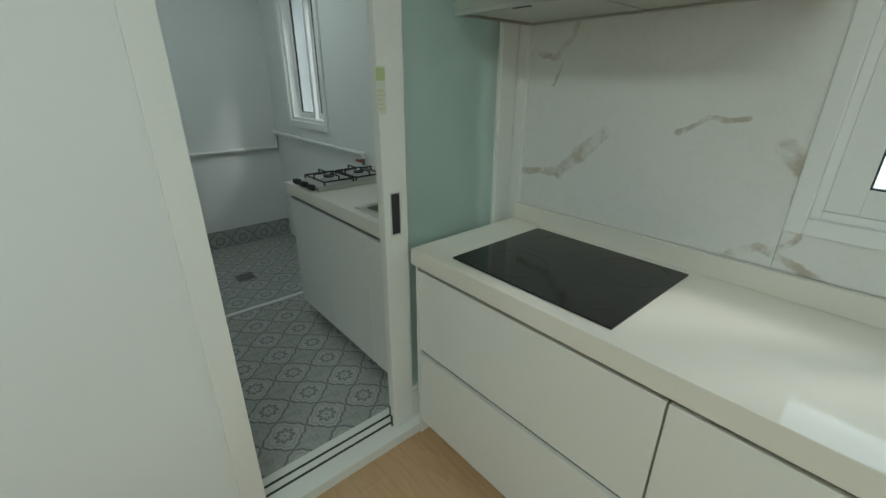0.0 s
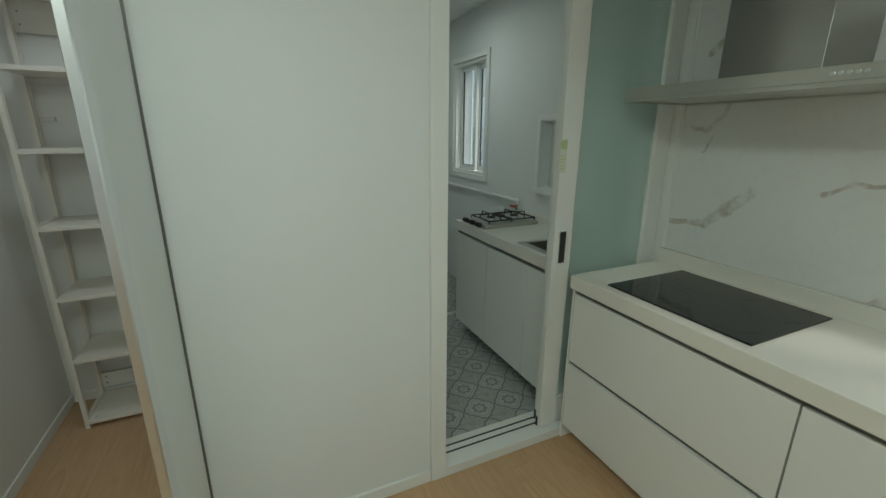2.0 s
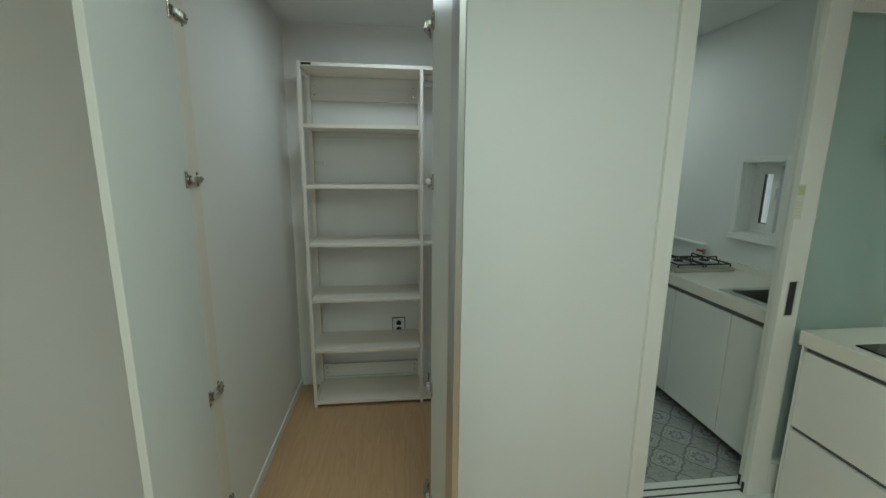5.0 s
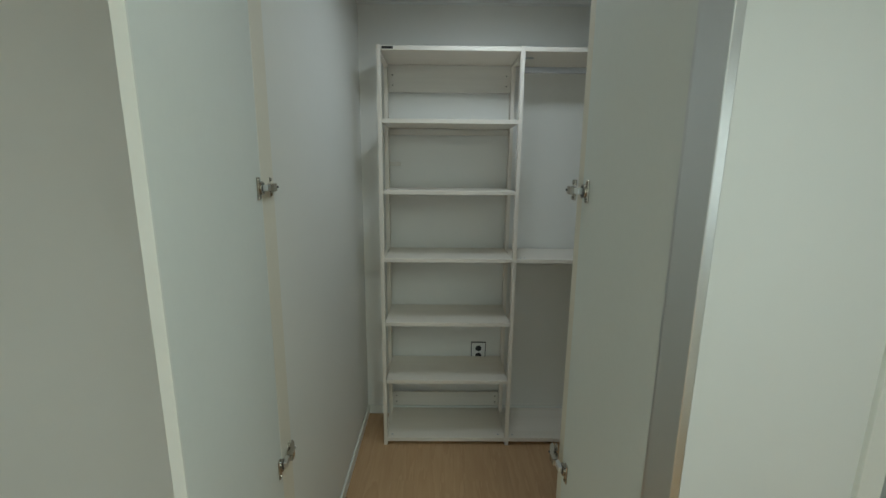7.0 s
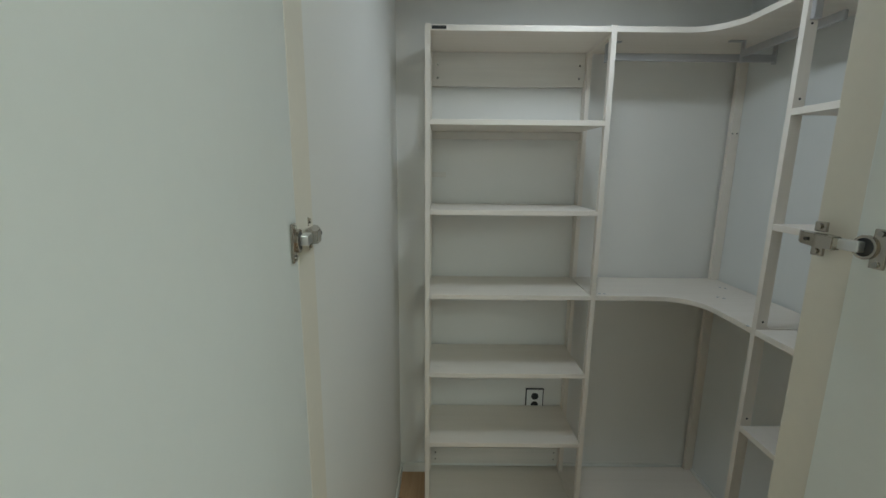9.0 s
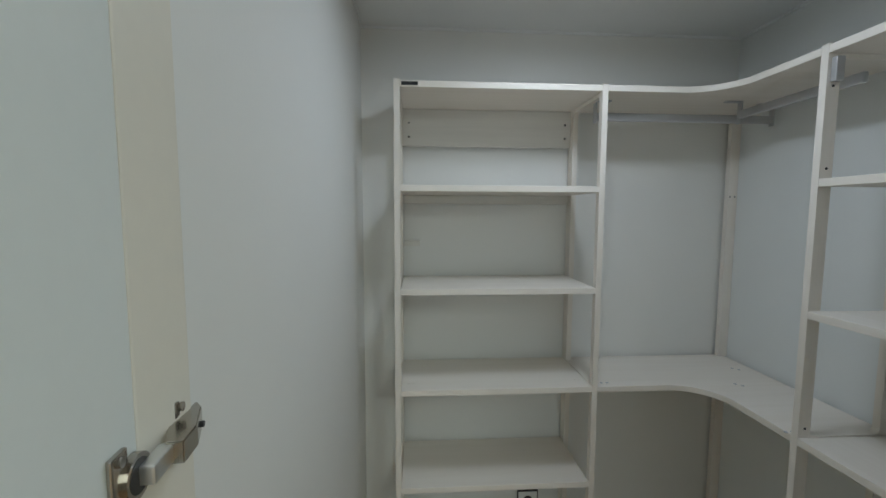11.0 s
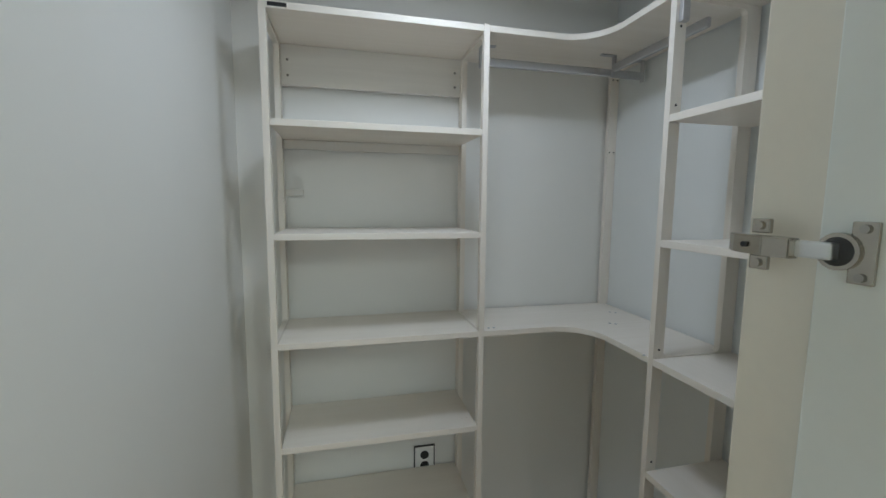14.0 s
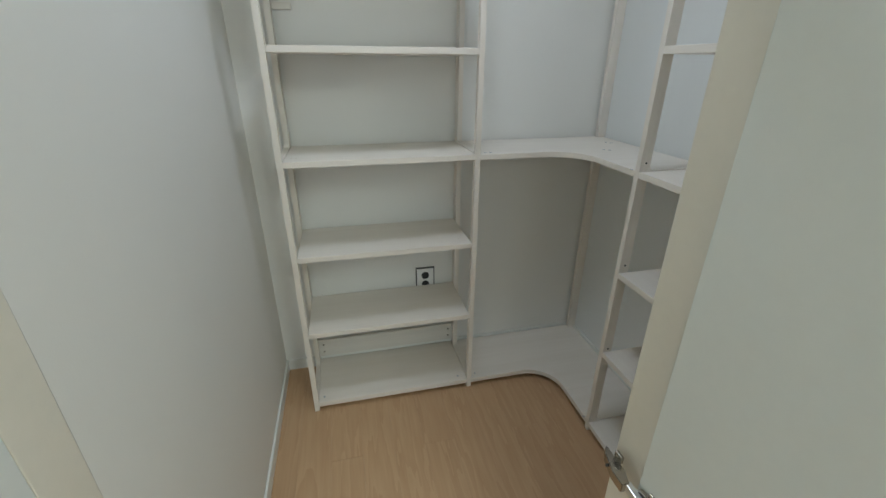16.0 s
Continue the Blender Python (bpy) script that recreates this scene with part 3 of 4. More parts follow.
def base_cabinet(y0, y1, fronts, label, x0=0.934, depth=0.53, lip=0.772):
    """Handleless base unit: carcass on a plinth, fronts, dark grip channels."""
    c = thing("base_cabinet", (x0 + 0.3, (y0 + y1) / 2, 0.0), label, "cabinet", "kitchen base cabinets")
    part("carcass", boxes(((x0 + 0.022, y0, 0.075), (x0 + depth, y1, lip + 0.024))), CARCASS, c)
    slab("plinth", (x0 + 0.07, y0, 0.0), (x0 + 0.088, y1, 0.0748), TRIM, c)
    slab("grip_channel", (x0 + 0.014, y0, lip - 0.004), (x0 + 0.021, y1, lip + 0.0245), CHANNEL, c, "dark grip channel", bevel=0.0006)
    for a, b, z0, z1 in fronts:
        slab("front", (x0, a + 0.0015, z0), (x0 + 0.019, b - 0.0015, z1), CABINET, c, bevel=0.0015)
    for a, b, z0, z1 in fronts:
        if z1 < lip - 0.1:
            slab("grip_channel", (x0 + 0.014, a, z1 + 0.001), (x0 + 0.021, b, z1 + 0.021), CHANNEL, c, bevel=0.0006)
    return c


base_cabinet(0.401, 1.276, [(0.401, 1.276, 0.436, 0.772), (0.401, 1.276, 0.078, 0.414)], "matt white handleless drawer unit under the black cooktop")
base_cabinet(-0.525, 0.398, [(-0.075, 0.398, 0.078, 0.772), (-0.525, -0.075, 0.078, 0.772)], "matt white handleless cabinet with two doors")
base_cabinet(-1.590, -0.528, [(-1.06, -0.528, 0.078, 0.772), (-1.59, -1.06, 0.078, 0.772)], "matt white handleless cabinet at the end of the run")
ep = thing("end_panel", (1.2, 1.283, 0.0), "white cabinet end panel beside the door frame", "panel")
part("panel", boxes(((0.934, 1.2775, 0.0), (1.47, 1.2885, 0.797)), bevel=0.001), CABINET, ep)

ck = thing("cooktop", (1.19, 0.82, COUNTER), "black ceramic glass cooktop set into the worktop", "cooktop")
slab("glass_plate", (0.965, 0.560, COUNTER), (1.424, 1.124, 0.8662), COOK, ck, bevel=0.002)
GREYLINE = plain("printed_grey", (0.022, 0.022, 0.023), 0.10)
for cx, cy, r in ((1.31, 0.96, 0.09), (1.31, 0.68, 0.105), (1.08, 0.96, 0.105), (1.08, 0.68, 0.08)):
    bm = bmesh.new()
    ri = [bm.verts.new((cx + q * math.cos(a), cy + q * math.sin(a), 0.8666)) for q in (r, r - 0.0015) for a in [k * math.tau / 48 for k in range(48)]]
    for k in range(48):
        bm.faces.new((ri[k], ri[(k + 1) % 48], ri[48 + (k + 1) % 48], ri[48 + k]))
    part("zone_ring", bm, GREYLINE, ck)
part("control_marks", boxes(*[((0.972, 0.70 + k * 0.03, 0.8662), (0.975, 0.712 + k * 0.03, 0.8666)) for k in range(8)]), GREYLINE, ck)

bs = thing("backsplash", (1.495, 0.2, 0.935), "white marble-look wall panel with taupe veins", "wall panel", kind="structure")
for y0, y1, z0, z1 in ((0.3874, 1.276, 0.9285, 2.379), (-1.60, 0.3866, 0.9285, 1.0392), (-1.60, -0.8225, 1.0405, 2.379), (-0.821, 0.3866, 2.0425, 2.379)):
    slab("panel", (1.4885, y0, z0), (1.4985, y1, z1), MARBLE, bs, bevel=0.0006)
slab("edge_trim", (1.486, 1.2765, 0.9285), (1.4995, 1.2875, 2.379), TRIM, bs, bevel=0.002)

hd = thing("range_hood", (1.3, 0.82, 1.596), "stainless steel chimney range hood over the cooktop", "range hood")
part("canopy", boxes(((1.108, 0.410, 1.610), (1.487, 1.284, 1.650)), bevel=0.002), CANOPY, hd)
part("rim", boxes(((1.108, 0.410, 1.596), (1.120, 1.284, 1.6098)), ((1.120, 0.410, 1.596), (1.487, 0.422, 1.6098)), ((1.120, 1.272, 1.596), (1.487, 1.284, 1.6098)),
                  ((1.470, 0.422, 1.596), (1.487, 1.272, 1.6098)), bevel=0.001), CANOPY, hd)
FILTER = plain("filter_mesh", (0.62, 0.62, 0.58), 0.45, 0.7, vary=0.12, grain=400, bump=0.4)
for a, b in ((0.44, 0.84), (0.85, 1.25)):
    fl = slab("filter", (1.145, a, 1.6005), (1.45, b, 1.6098), FILTER, hd, "fine metal grease filter")
    slab("filter_latch", (1.14, (a + b) / 2 - 0.03, 1.5985), (1.155, (a + b) / 2 + 0.03, 1.6006), DARK, fl, bevel=0.0005)
part("chimney", boxes(((1.200, 0.660, 1.650), (1.487, 0.962, 2.379)), bevel=0.002), STEEL, hd)
for k in range(5):
    bm = bmesh.new()
    rod(bm, (1.109, 0.515 + k * 0.018, 1.630), (1.104, 0.515 + k * 0.018, 1.630), 0.0055, 14)
    part("button", bm, ALU, hd)

# ---- balcony kitchen ----
bw = thing("balcony_worktop", (1.23, 2.07, 0.82), "cream worktop of the balcony kitchen with upstand", "worktop")
SX0, SX1, SY0, SY1 = 1.015, 1.37, 1.47, 1.828
part("top", boxes(((0.962, 1.452, 0.804), (SX0, 2.57, 0.866)), ((SX1, 1.452, 0.804), (1.499, 2.57, 0.866)),
                  ((SX0, 1.452, 0.804), (SX1, SY0, 0.866)), ((SX0, SY1, 0.804), (SX1, 2.57, 0.866))), QUARTZ, bw)
slab("upstand", (1.48, 1.452, 0.866), (1.499, 2.57, 0.905), QUARTZ, bw, bevel=0.002)


def balcony_cabinet(y0, y1, label):
    c = thing("base_cabinet", (1.25, (y0 + y1) / 2, 0.0), label, "cabinet", "balcony base cabinets")
    part("carcass", boxes(((0.999, y0, 0.10), (1.48, y1, 0.60)), ((0.999, y0, 0.60), (1.012, y1, 0.8035))), CARCASS, c)
    slab("plinth", (1.078, y0, 0.0), (1.093, y1, 0.0998), CHANNEL, c)
    slab("front", (0.977, y0 + 0.0015, 0.098), (0.996, y1 - 0.0015, 0.772), CABINET, c, bevel=0.0015)
    slab("grip_channel", (0.990, y0, 0.769), (0.998, y1, 0.8035), CHANNEL, c, "dark grip channel", bevel=0.0006)


balcony_cabinet(1.455, 1.70, "plain white base cabinet below the balcony sink")
balcony_cabinet(1.703, 2.13, "plain white base cabinet in the balcony kitchen run")
balcony_cabinet(2.133, 2.562, "plain white base cabinet below the gas hob")

sk = thing("sink", (1.19, 1.65, 0.70), "stainless steel inset sink with wide rim", "sink")
part("rim", boxes(((SX0 - 0.012, SY0 - 0.012, 0.866), (SX0 + 0.028, SY1 + 0.012, 0.871)), ((SX1 - 0.028, SY0 - 0.012, 0.866), (SX1 + 0.012, SY1 + 0.012, 0.871)),
                  ((SX0 + 0.028, SY0 - 0.012, 0.866), (SX1 - 0.028, SY0 + 0.028, 0.871)), ((SX0 + 0.028, SY1 - 0.028, 0.866), (SX1 - 0.028, SY1 + 0.012, 0.871)), bevel=0.002), CANOPY, sk)
part("bowl", boxes(((SX0 + 0.002, SY0 + 0.002, 0.68), (SX0 + 0.012, SY1 - 0.002, 0.866)), ((SX1 - 0.012, SY0 + 0.002, 0.68), (SX1 - 0.002, SY1 - 0.002, 0.866)),
                   ((SX0 + 0.012, SY0 + 0.002, 0.68), (SX1 - 0.012, SY0 + 0.012, 0.866)), ((SX0 + 0.012, SY1 - 0.012, 0.68), (SX1 - 0.012, SY1 - 0.002, 0.866)),
                   ((SX0 + 0.002, SY0 + 0.002, 0.67), (SX1 - 0.002, SY1 - 0.002, 0.68))), CANOPY, sk)
bm = bmesh.new()
rod(bm, (1.19, 1.65, 0.68), (1.19, 1.65, 0.684), 0.05, 28)
part("strainer", bm, CANOPY, sk)

HX0, HX1, HY0, HY1 = 1.002, 1.425, 2.205, 2.505
HY = (HY0 + HY1) / 2
gh = thing("gas_hob", (1.22, HY, 0.866), "two-burner stainless gas hob with black pan supports", "gas hob")
part("tray", boxes(((HX0, HY0, 0.866), (HX1, HY1, 0.890)), bevel=0.005), CANOPY, gh)
part("well", boxes(((HX0 + 0.055, HY0 + 0.02, 0.890), (HX1 - 0.02, HY1 - 0.02, 0.8915)), bevel=0.0006), CANOPY, gh, "brushed steel burner well")
for y in (HY - 0.09, HY, HY + 0.09):
    bm = bmesh.new()
    rod(bm, (HX0 - 0.024, y, 0.889), (HX0 + 0.002, y, 0.880), 0.0165, 20)
    rod(bm, (HX0 - 0.034, y, 0.8925), (HX0 - 0.023, y, 0.8886), 0.0125, 16)
    box(bm, (HX0 - 0.036, y - 0.003, 0.881), (HX0 - 0.028, y + 0.003, 0.905), 0.001)
    part("knob", bm, BLACK, gh)
for cx in (1.135, 1.325):
    bm = bmesh.new()
    rod(bm, (cx, HY, 0.8915), (cx, HY, 0.896), 0.062, 32)
    rod(bm, (cx, HY, 0.896), (cx, HY, 0.908), 0.044, 28)
    bn = part("burner", bm, ALU, gh)
    bm = bmesh.new()
    rod(bm, (cx, HY, 0.908), (cx, HY, 0.915), 0.030, 24)
    part("burner_cap", bm, IRON, bn)
    bm = bmesh.new()
    w, l = 0.086, 0.122
    for a, b in (((-w, -l), (w, -l)), ((-w, l), (w, l)), ((-w, -l), (-w, l)), ((w, -l), (w, l))):
        rod(bm, (cx + a[0], HY + a[1], 0.909), (cx + b[0], HY + b[1], 0.909), 0.005, 8)
    for sx, sy in ((-1, -1), (-1, 1), (1, -1), (1, 1)):
        rod(bm, (cx + sx * w, HY + sy * l, 0.8912), (cx + sx * w, HY + sy * l, 0.911), 0.005, 8)
    for a, b in (((-w, 0), (-0.022, 0)), ((w, 0), (0.022, 0)), ((0, -l), (0, -0.026)), ((0, l), (0, 0.026))):
        rod(bm, (cx + a[0], HY + a[1], 0.907), (cx + a[0], HY + a[1], 0.933), 0.0048, 8)
        rod(bm, (cx + a[0], HY + a[1], 0.931), (cx + b[0], HY + b[1], 0.931), 0.0045, 8)
        rod(bm, (cx + b[0], HY + b[1], 0.931), (cx + b[0], HY + b[1], 0.922), 0.0042, 8)
    part("pan_support", bm, IRON, gh)

gp_ = thing("gas_pipe", (1.47, 3.3, 1.0), "white painted gas pipe along the balcony walls", "pipe")
bm = bmesh.new()
rod(bm, (0.21, 4.095, 0.845), (1.474, 4.095, 0.845), 0.013)
rod(bm, (1.474, 4.095, 0.845), (1.474, 4.095, 0.975), 0.013)
rod(bm, (1.474, 4.095, 0.975), (1.474, 2.55, 0.975), 0.013)
rod(bm, (1.474, 2.55, 0.975), (1.474, 2.55, 0.945), 0.013)
part("pipe", bm, PIPE, gp_, smooth=False)
for p in ((1.474, 4.095, 0.845), (1.474, 4.095, 0.975), (1.474, 2.55, 0.975)):
    bm = bmesh.new()
    bmesh.ops.create_uvsphere(bm, u_segments=14, v_segments=10, radius=0.018, matrix=Matrix.Translation(p))
    part("elbow", bm, PIPE, gp_, smooth=True)
bm = bmesh.new()
rod(bm, (1.474, 2.55, 0.905), (1.474, 2.55, 0.957), 0.011)
rod(bm, (1.474, 2.55, 0.935), (1.44, 2.55, 0.935), 0.007)
vl = part("valve", bm, STEEL, gp_)
part("valve_lever", boxes(((1.432, 2.515, 0.928), (1.442, 2.575, 0.944)), bevel=0.002), RED, vl, "red plastic lever")
for p in (0.5, 1.2):
    slab("clip", (p - 0.008, 4.082, 0.828), (p + 0.008, 4.1195, 0.862), PIPE, gp_)
for y in (3.6, 2.9):
    slab("clip", (1.46, y - 0.008, 0.959), (1.4995, y + 0.008, 0.991), PIPE, gp_)

dr = thing("floor_drain", (0.84, 3.36, 0.002), "square grey metal drain set in the tiled floor", "drain")
part("grate", boxes(((0.775, 3.297, 0.001), (0.905, 3.423, 0.0045)), bevel=0.001), CHANNEL, dr)
part("slot", boxes(*[((0.79, 3.315 + k * 0.022, 0.0045), (0.89, 3.321 + k * 0.022, 0.0049)) for k in range(5)]), DARK, dr)
tagged(slab("trim_floor_strip", (0.205, 2.802, 0.0), (1.499, 2.832, 0.014), PIPE), "white floor strip across the balcony tiles", kind="structure")

# ---- closet shelving ----
def side_frame(bm, plane, at0, at1, u0, u1, holes):
    """An upright frame with rounded openings. plane 'x': spans y; plane 'y': spans x."""
    def put(u, z):
        return (at0, u, z) if plane == "x" else (u, at0, z)
    edges = []

    def loop(pts):
        vs = [bm.verts.new(put(*p)) for p in pts]
        edges.extend(bm.edges.new((vs[i], vs[(i + 1) % len(vs)])) for i in range(len(vs)))
    loop([(u0, 0.0), (u1, 0.0), (u1, 2.056), (u0, 2.056)])
    r = 0.014
    for a, b, c, d in holes:
        pts = []
        for cx, cz, s in ((b - r, c + r, -90), (b - r, d - r, 0), (a + r, d - r, 90), (a + r, c + r, 180)):
            pts += [(cx + r * math.cos(radians(s + k * 18)), cz + r * math.sin(radians(s + k * 18))) for k in range(6)]
        loop(pts)
    g = bmesh.ops.triangle_fill(bm, use_beauty=True, edges=edges)
    faces = [f for f in g["geom"] if isinstance(f, bmesh.types.BMFace)]
    ex = bmesh.ops.extrude_face_region(bm, geom=faces)
    shift = Vector((at1 - at0, 0, 0)) if plane == "x" else Vector((0, at1 - at0, 0))
    for v in ex["geom"]:
        if isinstance(v, bmesh.types.BMVert):
            v.co += shift
    bmesh.ops.recalc_face_normals(bm, faces=bm.faces)
    return bm


LEVELS = (1.710, 1.374, 1.034, 0.693, 0.368)
FRONT, BACK = 2.315, 2.608
SIDE_HOLES = [(FRONT + 0.022, BACK - 0.045, 0.05, 1.03), (FRONT + 0.022, BACK - 0.045, 1.058, 2.02)]
sh = thing("shelf_unit", (-0.93, 2.52, 0.0), "tall pale ash-effect open shelf unit, all shelves empty", "shelf unit")
for x in (-1.252, -0.586):
    part("side_frame", side_frame(bmesh.new(), "x", x, x + 0.019, FRONT, BACK, SIDE_HOLES), SHELF_Z, sh)
slab("shelf", (-1.2328, FRONT, 2.032), (-0.5862, BACK, 2.052), SHELF_X, sh)
for z in LEVELS:
    slab("shelf", (-1.2328, FRONT, z), (-0.5862, BACK, z + 0.02), SHELF_X, sh)
slab("shelf", (-1.2328, FRONT, 0.022), (-0.5862, BACK, 0.044), SHELF_X, sh)
for z0, z1 in ((1.894, 2.0315), (0.072, 0.160)):
    slab("back_rail", (-1.2326, BACK - 0.02, z0), (-0.5864, BACK - 0.003, z1), BACKBOARD, sh)
slab("back_rail", (-1.2326, BACK - 0.016, 1.676), (-0.5864, BACK - 0.003, 1.709), BACKBOARD, sh)
for x in (-1.210, -0.609):
    for z in (1.928, 1.980, 0.098, 0.136):
        bm = bmesh.new()
        rod(bm, (x, BACK - 0.0215, z), (x, BACK - 0.0198, z), 0.0042, 12)
        part("screw", bm, STEEL, sh)
for x in (-1.210, -0.622):
    bm = bmesh.new()
    rod(bm, (x, FRONT + 0.03, 0.0438), (x, FRONT + 0.03, 0.0452), 0.005, 12)
    part("screw_cap", bm, ROD, sh)
    for z in LEVELS[2:]:
        for dx in (0.0, 0.016):
            bm = bmesh.new()
            rod(bm, (x + dx, FRONT + 0.062, z + 0.0198), (x + dx, FRONT + 0.062, z + 0.0212), 0.005, 10)
            part("screw_cap", bm, SHELF_X, sh)
part("nameplate", boxes(((-1.228, FRONT - 0.0012, 2.037), (-1.176, FRONT + 0.0002, 2.048)), bevel=0.0003), BLACK, sh, "small dark nameplate")
part("wall_bracket", boxes(((-1.232, BACK - 0.006, 1.512), (-1.170, 2.6195, 1.534)), bevel=0.001), BACKBOARD, sh, "small beige angle bracket")
cu = thing("corner_shelf_unit", (-0.15, 2.45, 0.0), "pale corner shelves with a curved front edge and clothes rails", "shelf unit")
XR, YB, XE, YP = 0.094, 2.608, -0.181, 1.988
R = 0.135


def corner_board(z0, z1, name="shelf"):
    # concave quarter at the inner corner
    arc = [(XE - R + R * math.sin(a), FRONT - R + R * math.cos(a)) for a in [k * math.pi / 32 for k in range(17)]]
    pts = [(-0.5665, FRONT), *arc, (XE, YP + 0.0005), (XR, YP + 0.0005), (XR, YB), (-0.5665, YB)]
    bm = prism(pts, z0, z1)
    bmesh.ops.bevel(bm, geom=[e for e in bm.edges if abs(e.verts[0].co.z - e.verts[1].co.z) < 1e-5], offset=0.0012, segments=1, affect="EDGES")
    return part(name, bm, SHELF_X, cu)


corner_board(2.032, 2.052)
corner_board(1.034, 1.054)
corner_board(0.022, 0.044)
part("corner_post", boxes(((0.066, YB - 0.022, 0.044), (0.1042, YB - 0.001, 1.034)), ((0.066, YB - 0.022, 1.054), (0.1042, YB - 0.001, 2.032)), bevel=0.001), SHELF_Z, cu)
for z in (1.71, 2.005):
    for x in (0.074, 0.094):
        bm = bmesh.new()
        rod(bm, (x, YB - 0.0235, z), (x, YB - 0.0218, z), 0.0035, 10)
        part("screw", bm, STEEL, cu)
for a, b in (((-0.566, 2.418, 1.962), (0.086, 2.432, 1.990)), ((-0.062, YP + 0.001, 1.972), (-0.048, 2.402, 2.000))):
    slab("rail", a, b, ROD, cu, "grey metal clothes rail", bevel=0.005)
for x, y, d in ((0.086, 2.425, -1), (-0.055, 2.400, -1), (-0.562, 2.425, 1)):
    x0, x1 = sorted((x + d * 0.004, x + d * 0.055))
    part("rail_bracket", boxes(((x - 0.003, y - 0.009, 1.955), (x + 0.003, y + 0.009, 2.0318)), ((x0, y - 0.009, 2.0275), (x1, y + 0.009, 2.0318)), bevel=0.001), ROD, cu)
for x, y, z in ((-0.54, 2.345, 1.054), (-0.52, 2.345, 1.054), (-0.08, 2.31, 1.054), (-0.065, 2.295, 1.054), (0.02, 2.45, 1.054), (0.035, 2.435, 1.054),
                (-0.185, 2.00, 1.054), (-0.165, 2.00, 1.054), (-0.54, 2.345, 0.044), (-0.185, 2.00, 0.044)):
    bm = bmesh.new()
    rod(bm, (x, y, z - 0.0002), (x, y, z + 0.0012), 0.005, 12)
    part("screw_cap", bm, ROD, cu)

ru = thing("shelf_unit", (-0.1, 1.74, 0.0), "pale ash-effect open shelf unit along the closet side wall, empty", "shelf unit")
RH = [(XE + 0.034, XR - 0.045, 0.05, 1.03), (XE + 0.034, XR - 0.045, 1.058, 2.02)]
for y in (YP - 0.019, 1.415):
    part("side_frame", side_frame(bmesh.new(), "y", y, y + 0.019, XE, XR, RH), SHELF_Z, ru)
for z in (2.032, *LEVELS, 0.022):
    slab("shelf", (XE, 1.4345, z), (XR, YP - 0.0192, z + 0.02), SHELF_Y, ru)
slab("rail_bracket", (XE + 0.008, YP - 0.034, 1.963), (XE + 0.030, YP - 0.0192, 2.022), ROD, ru, bevel=0.003)
for z in (1.755, 1.955, 1.985, 1.08, 0.74, 0.40):
    bm = bmesh.new()
    rod(bm, (XE + 0.018, YP - 0.0197, z), (XE + 0.018, YP - 0.0187, z), 0.0035, 10)
    part("hole", bm, DARK, ru)
bm = bmesh.new()
rod(bm, (XE + 0.05, 1.935, 1.022), (XE + 0.05, 1.935, 1.0335), 0.012, 14)
part("shelf_pin", bm, ROD, ru)

so = thing("wall_socket", (-0.716, 2.620, 0.44), "white double wall socket with black round outlets", "socket")
part("plate", boxes(((-0.756, 2.609, 0.355), (-0.676, 2.6205, 0.472)), bevel=0.003), SOCKET, so)
part("rim", boxes(((-0.760, 2.612, 0.351), (-0.756, 2.6205, 0.476)), ((-0.676, 2.612, 0.351), (-0.672, 2.6205, 0.476)),
                  ((-0.756, 2.612, 0.472), (-0.676, 2.6205, 0.476)), ((-0.756, 2.612, 0.351), (-0.676, 2.6205, 0.355))), BLACK, so)
for z in (0.438, 0.392):
    bm = bmesh.new()
    rod(bm, (-0.716, 2.6075, z), (-0.716, 2.611, z), 0.018, 24)
    part("outlet", bm, BLACK, so)

# ---- ceiling lights ----
def ceiling_light(x, y, z, sx, sy, label, round_=False):
    c = thing("ceiling_light", (x, y, z), label, "ceiling light")
    bm = bmesh.new()
    if round_:
        rod(bm, (x, y, z - 0.05), (x, y, z), sx / 2 + 0.02, 40)
        part("housing", bm, PVC, c)
        bm = bmesh.new()
        rod(bm, (x, y, z - 0.056), (x, y, z - 0.0505), sx / 2, 40)
    else:
        box(bm, (x - sx / 2 - 0.015, y - sy / 2 - 0.015, z - 0.035), (x + sx / 2 + 0.015, y + sy / 2 + 0.015, z), 0.004)
        part("housing", bm, PVC, c)
        bm = box(bmesh.new(), (x - sx / 2, y - sy / 2, z - 0.041), (x + sx / 2, y + sy / 2, z - 0.0355), 0.002)
    part("diffuser", bm, LAMP_GLOW, c, "glowing white diffuser")


ceiling_light(-0.72, 1.90, 2.338, 0.24, 0.24, "round white ceiling light of the closet, lit", True)
ceiling_light(-0.45, -0.20, 2.38, 0.35, 1.2, "long white ceiling light of the kitchen, lit")
# fixture out of view, added for the room fill
ceiling_light(-1.7, -2.2, 2.38, 0.5, 0.5, "square white ceiling light added out of view as room fill, lit")
# unseen fixture, added to go with the balcony fill
ceiling_light(0.80, 3.0, 2.46, 0.22, 0.22, "round white ceiling light added unseen to brighten the balcony, lit", True)

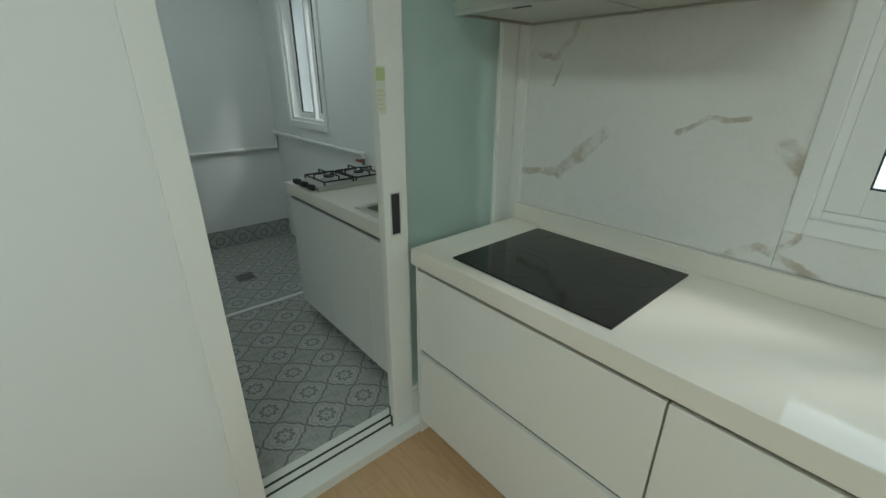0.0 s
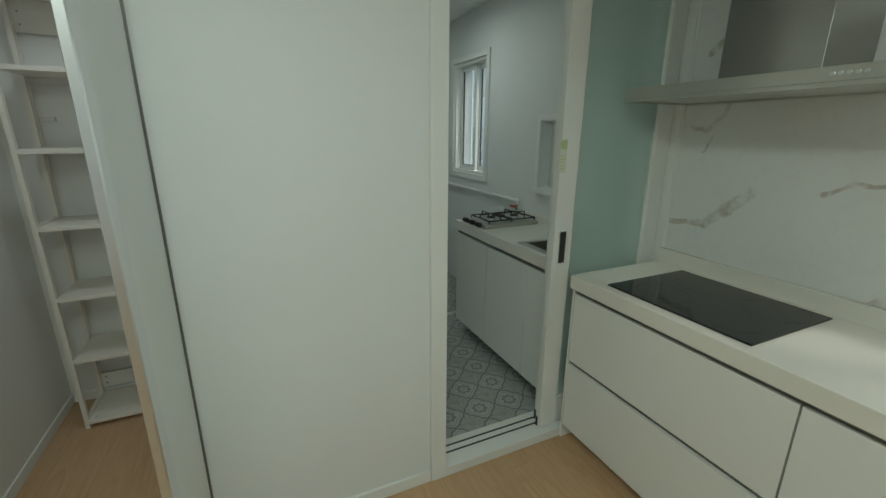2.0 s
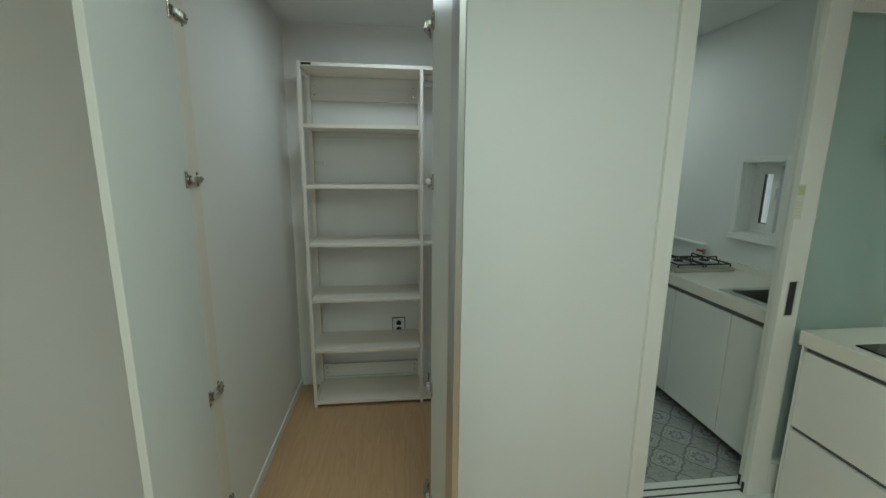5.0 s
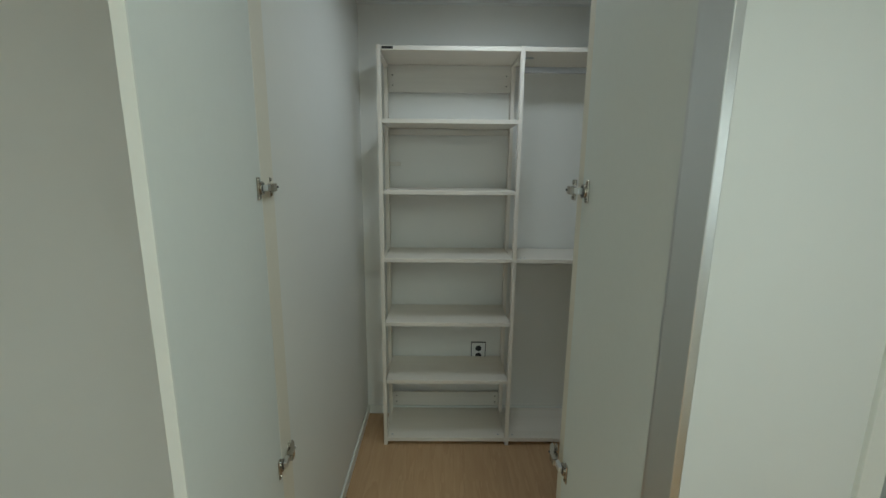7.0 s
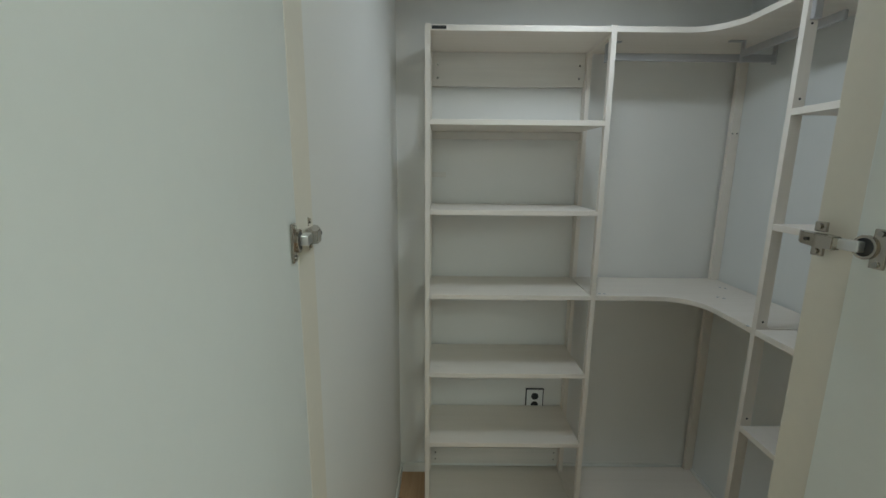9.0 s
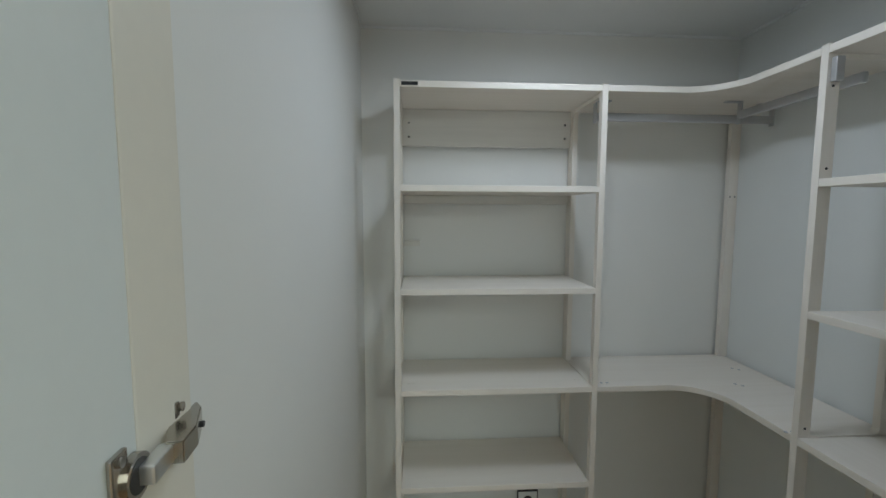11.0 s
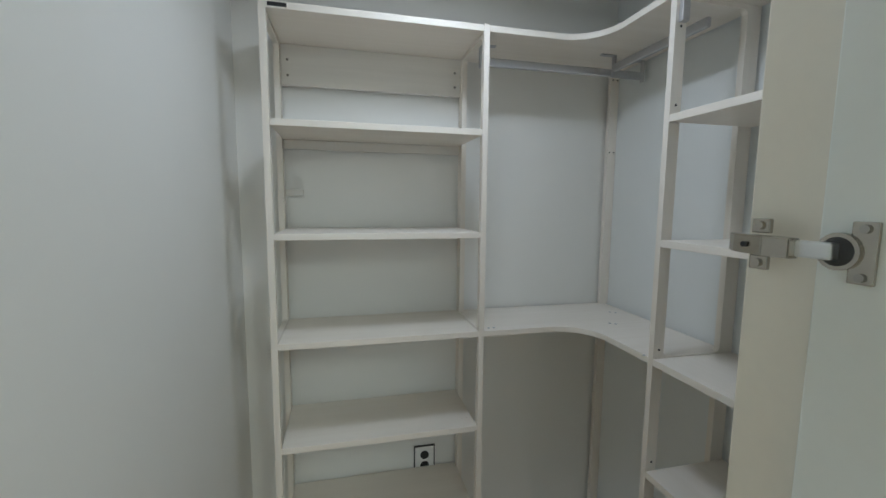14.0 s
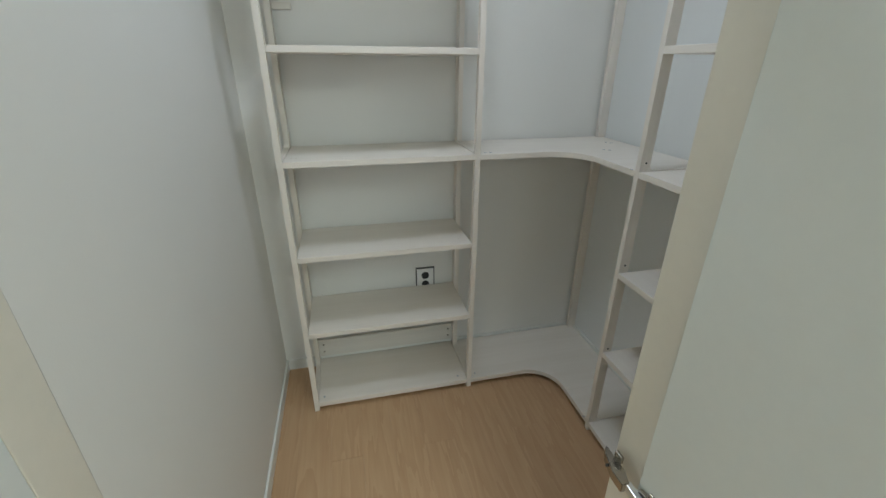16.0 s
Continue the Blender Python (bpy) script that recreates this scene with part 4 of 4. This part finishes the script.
# ---- floors, piece by piece ----
floor = tagged(part("floor", boxes(((-2.7, -3.7, -0.12), (1.5, 1.40, -0.010)), ((-1.395, 1.40, -0.12), (0.105, 2.62, -0.010))), OAK), "light oak laminate floor laid along the walk-in closet", kind="structure")
PW, PL = 0.118, 1.2
plank_meshes = {}
rng = random.Random(4)
for i in range(int(4.1 / PW) + 1):
    x0 = -2.6 + i * PW
    x1 = min(x0 + PW, 1.5)
    if x1 - x0 < 0.02:
        continue
    y_end = 2.62 if -1.45 < x0 and x1 < 0.16 else 1.34
    y = -3.6 - rng.choice((0.0, 0.35, 0.7, 0.95))
    while y < y_end:
        a, b = max(y, -3.6), min(y + PL, y_end)
        y += PL
        if b - a < 0.05:
            continue
        key = (round(x1 - x0, 4), round(b - a, 4))
        if key not in plank_meshes:
            w, l = key[0] - 0.0001, key[1] - 0.0002
            bm = box(bmesh.new(), (0.0001, 0.0002, -0.010), (w, l, 0.0), 0.0003, 1)
            plank_meshes[key] = mesh_of(bm, "plank")
            plank_meshes[key].materials.append(OAK)
        p = new("plank", plank_meshes[key])
        p.parent, p.location = floor, (x0, a, 0)

tiled = tagged(part("floor_balcony", boxes(((0.205, 1.40, -0.12), (1.5, 4.18, -0.0015))), GROUT), "grey patterned cement-look tiles of the balcony floor", kind="structure")
TX, TY = 0.1925, 0.191
tile_meshes = {}


def tile_piece(w0, w1, l0, l1, loc, turn=None, top=0.0, under=0.006):
    key = tuple(round(v, 4) for v in (w0, w1, l0, l1))
    if key not in tile_meshes:
        tile_meshes[key] = mesh_of(box(bmesh.new(), (w0, l0, -under), (w1, l1, top), 0.0012, 1), "tile")
        tile_meshes[key].materials.append(TILE)
    t = new("tile", tile_meshes[key])
    t.parent, t.location = tiled, loc
    if turn:
        t.rotation_euler = turn
    return t


g = 0.0012
for i in range(-4, 5):
    for j in range(-2, 15):
        cx, cy = 0.864 + i * TX, 1.640 + j * TY
        x0, x1 = max(cx - TX / 2, 0.205), min(cx + TX / 2, 1.5)
        y0, y1 = max(cy - TY / 2, 1.45), min(cy + TY / 2, 4.12)
        if x1 - x0 < 0.01 or y1 - y0 < 0.01:
            continue
        tile_piece(x0 - cx + g, x1 - cx - g, y0 - cy + g, y1 - cy - g, (cx, cy, 0))
for i in range(-4, 5):
    cx = 0.864 + i * TX
    x0, x1 = max(cx - TX / 2, 0.205), min(cx + TX / 2, 1.5)
    if x1 - x0 > 0.01:
        tile_piece(x0 - cx + g, x1 - cx - g, -TY / 2 + 0.03, TY / 2 - g, (cx, 4.114, TY / 2 - 0.03 + 0.001), (radians(90), 0, 0))
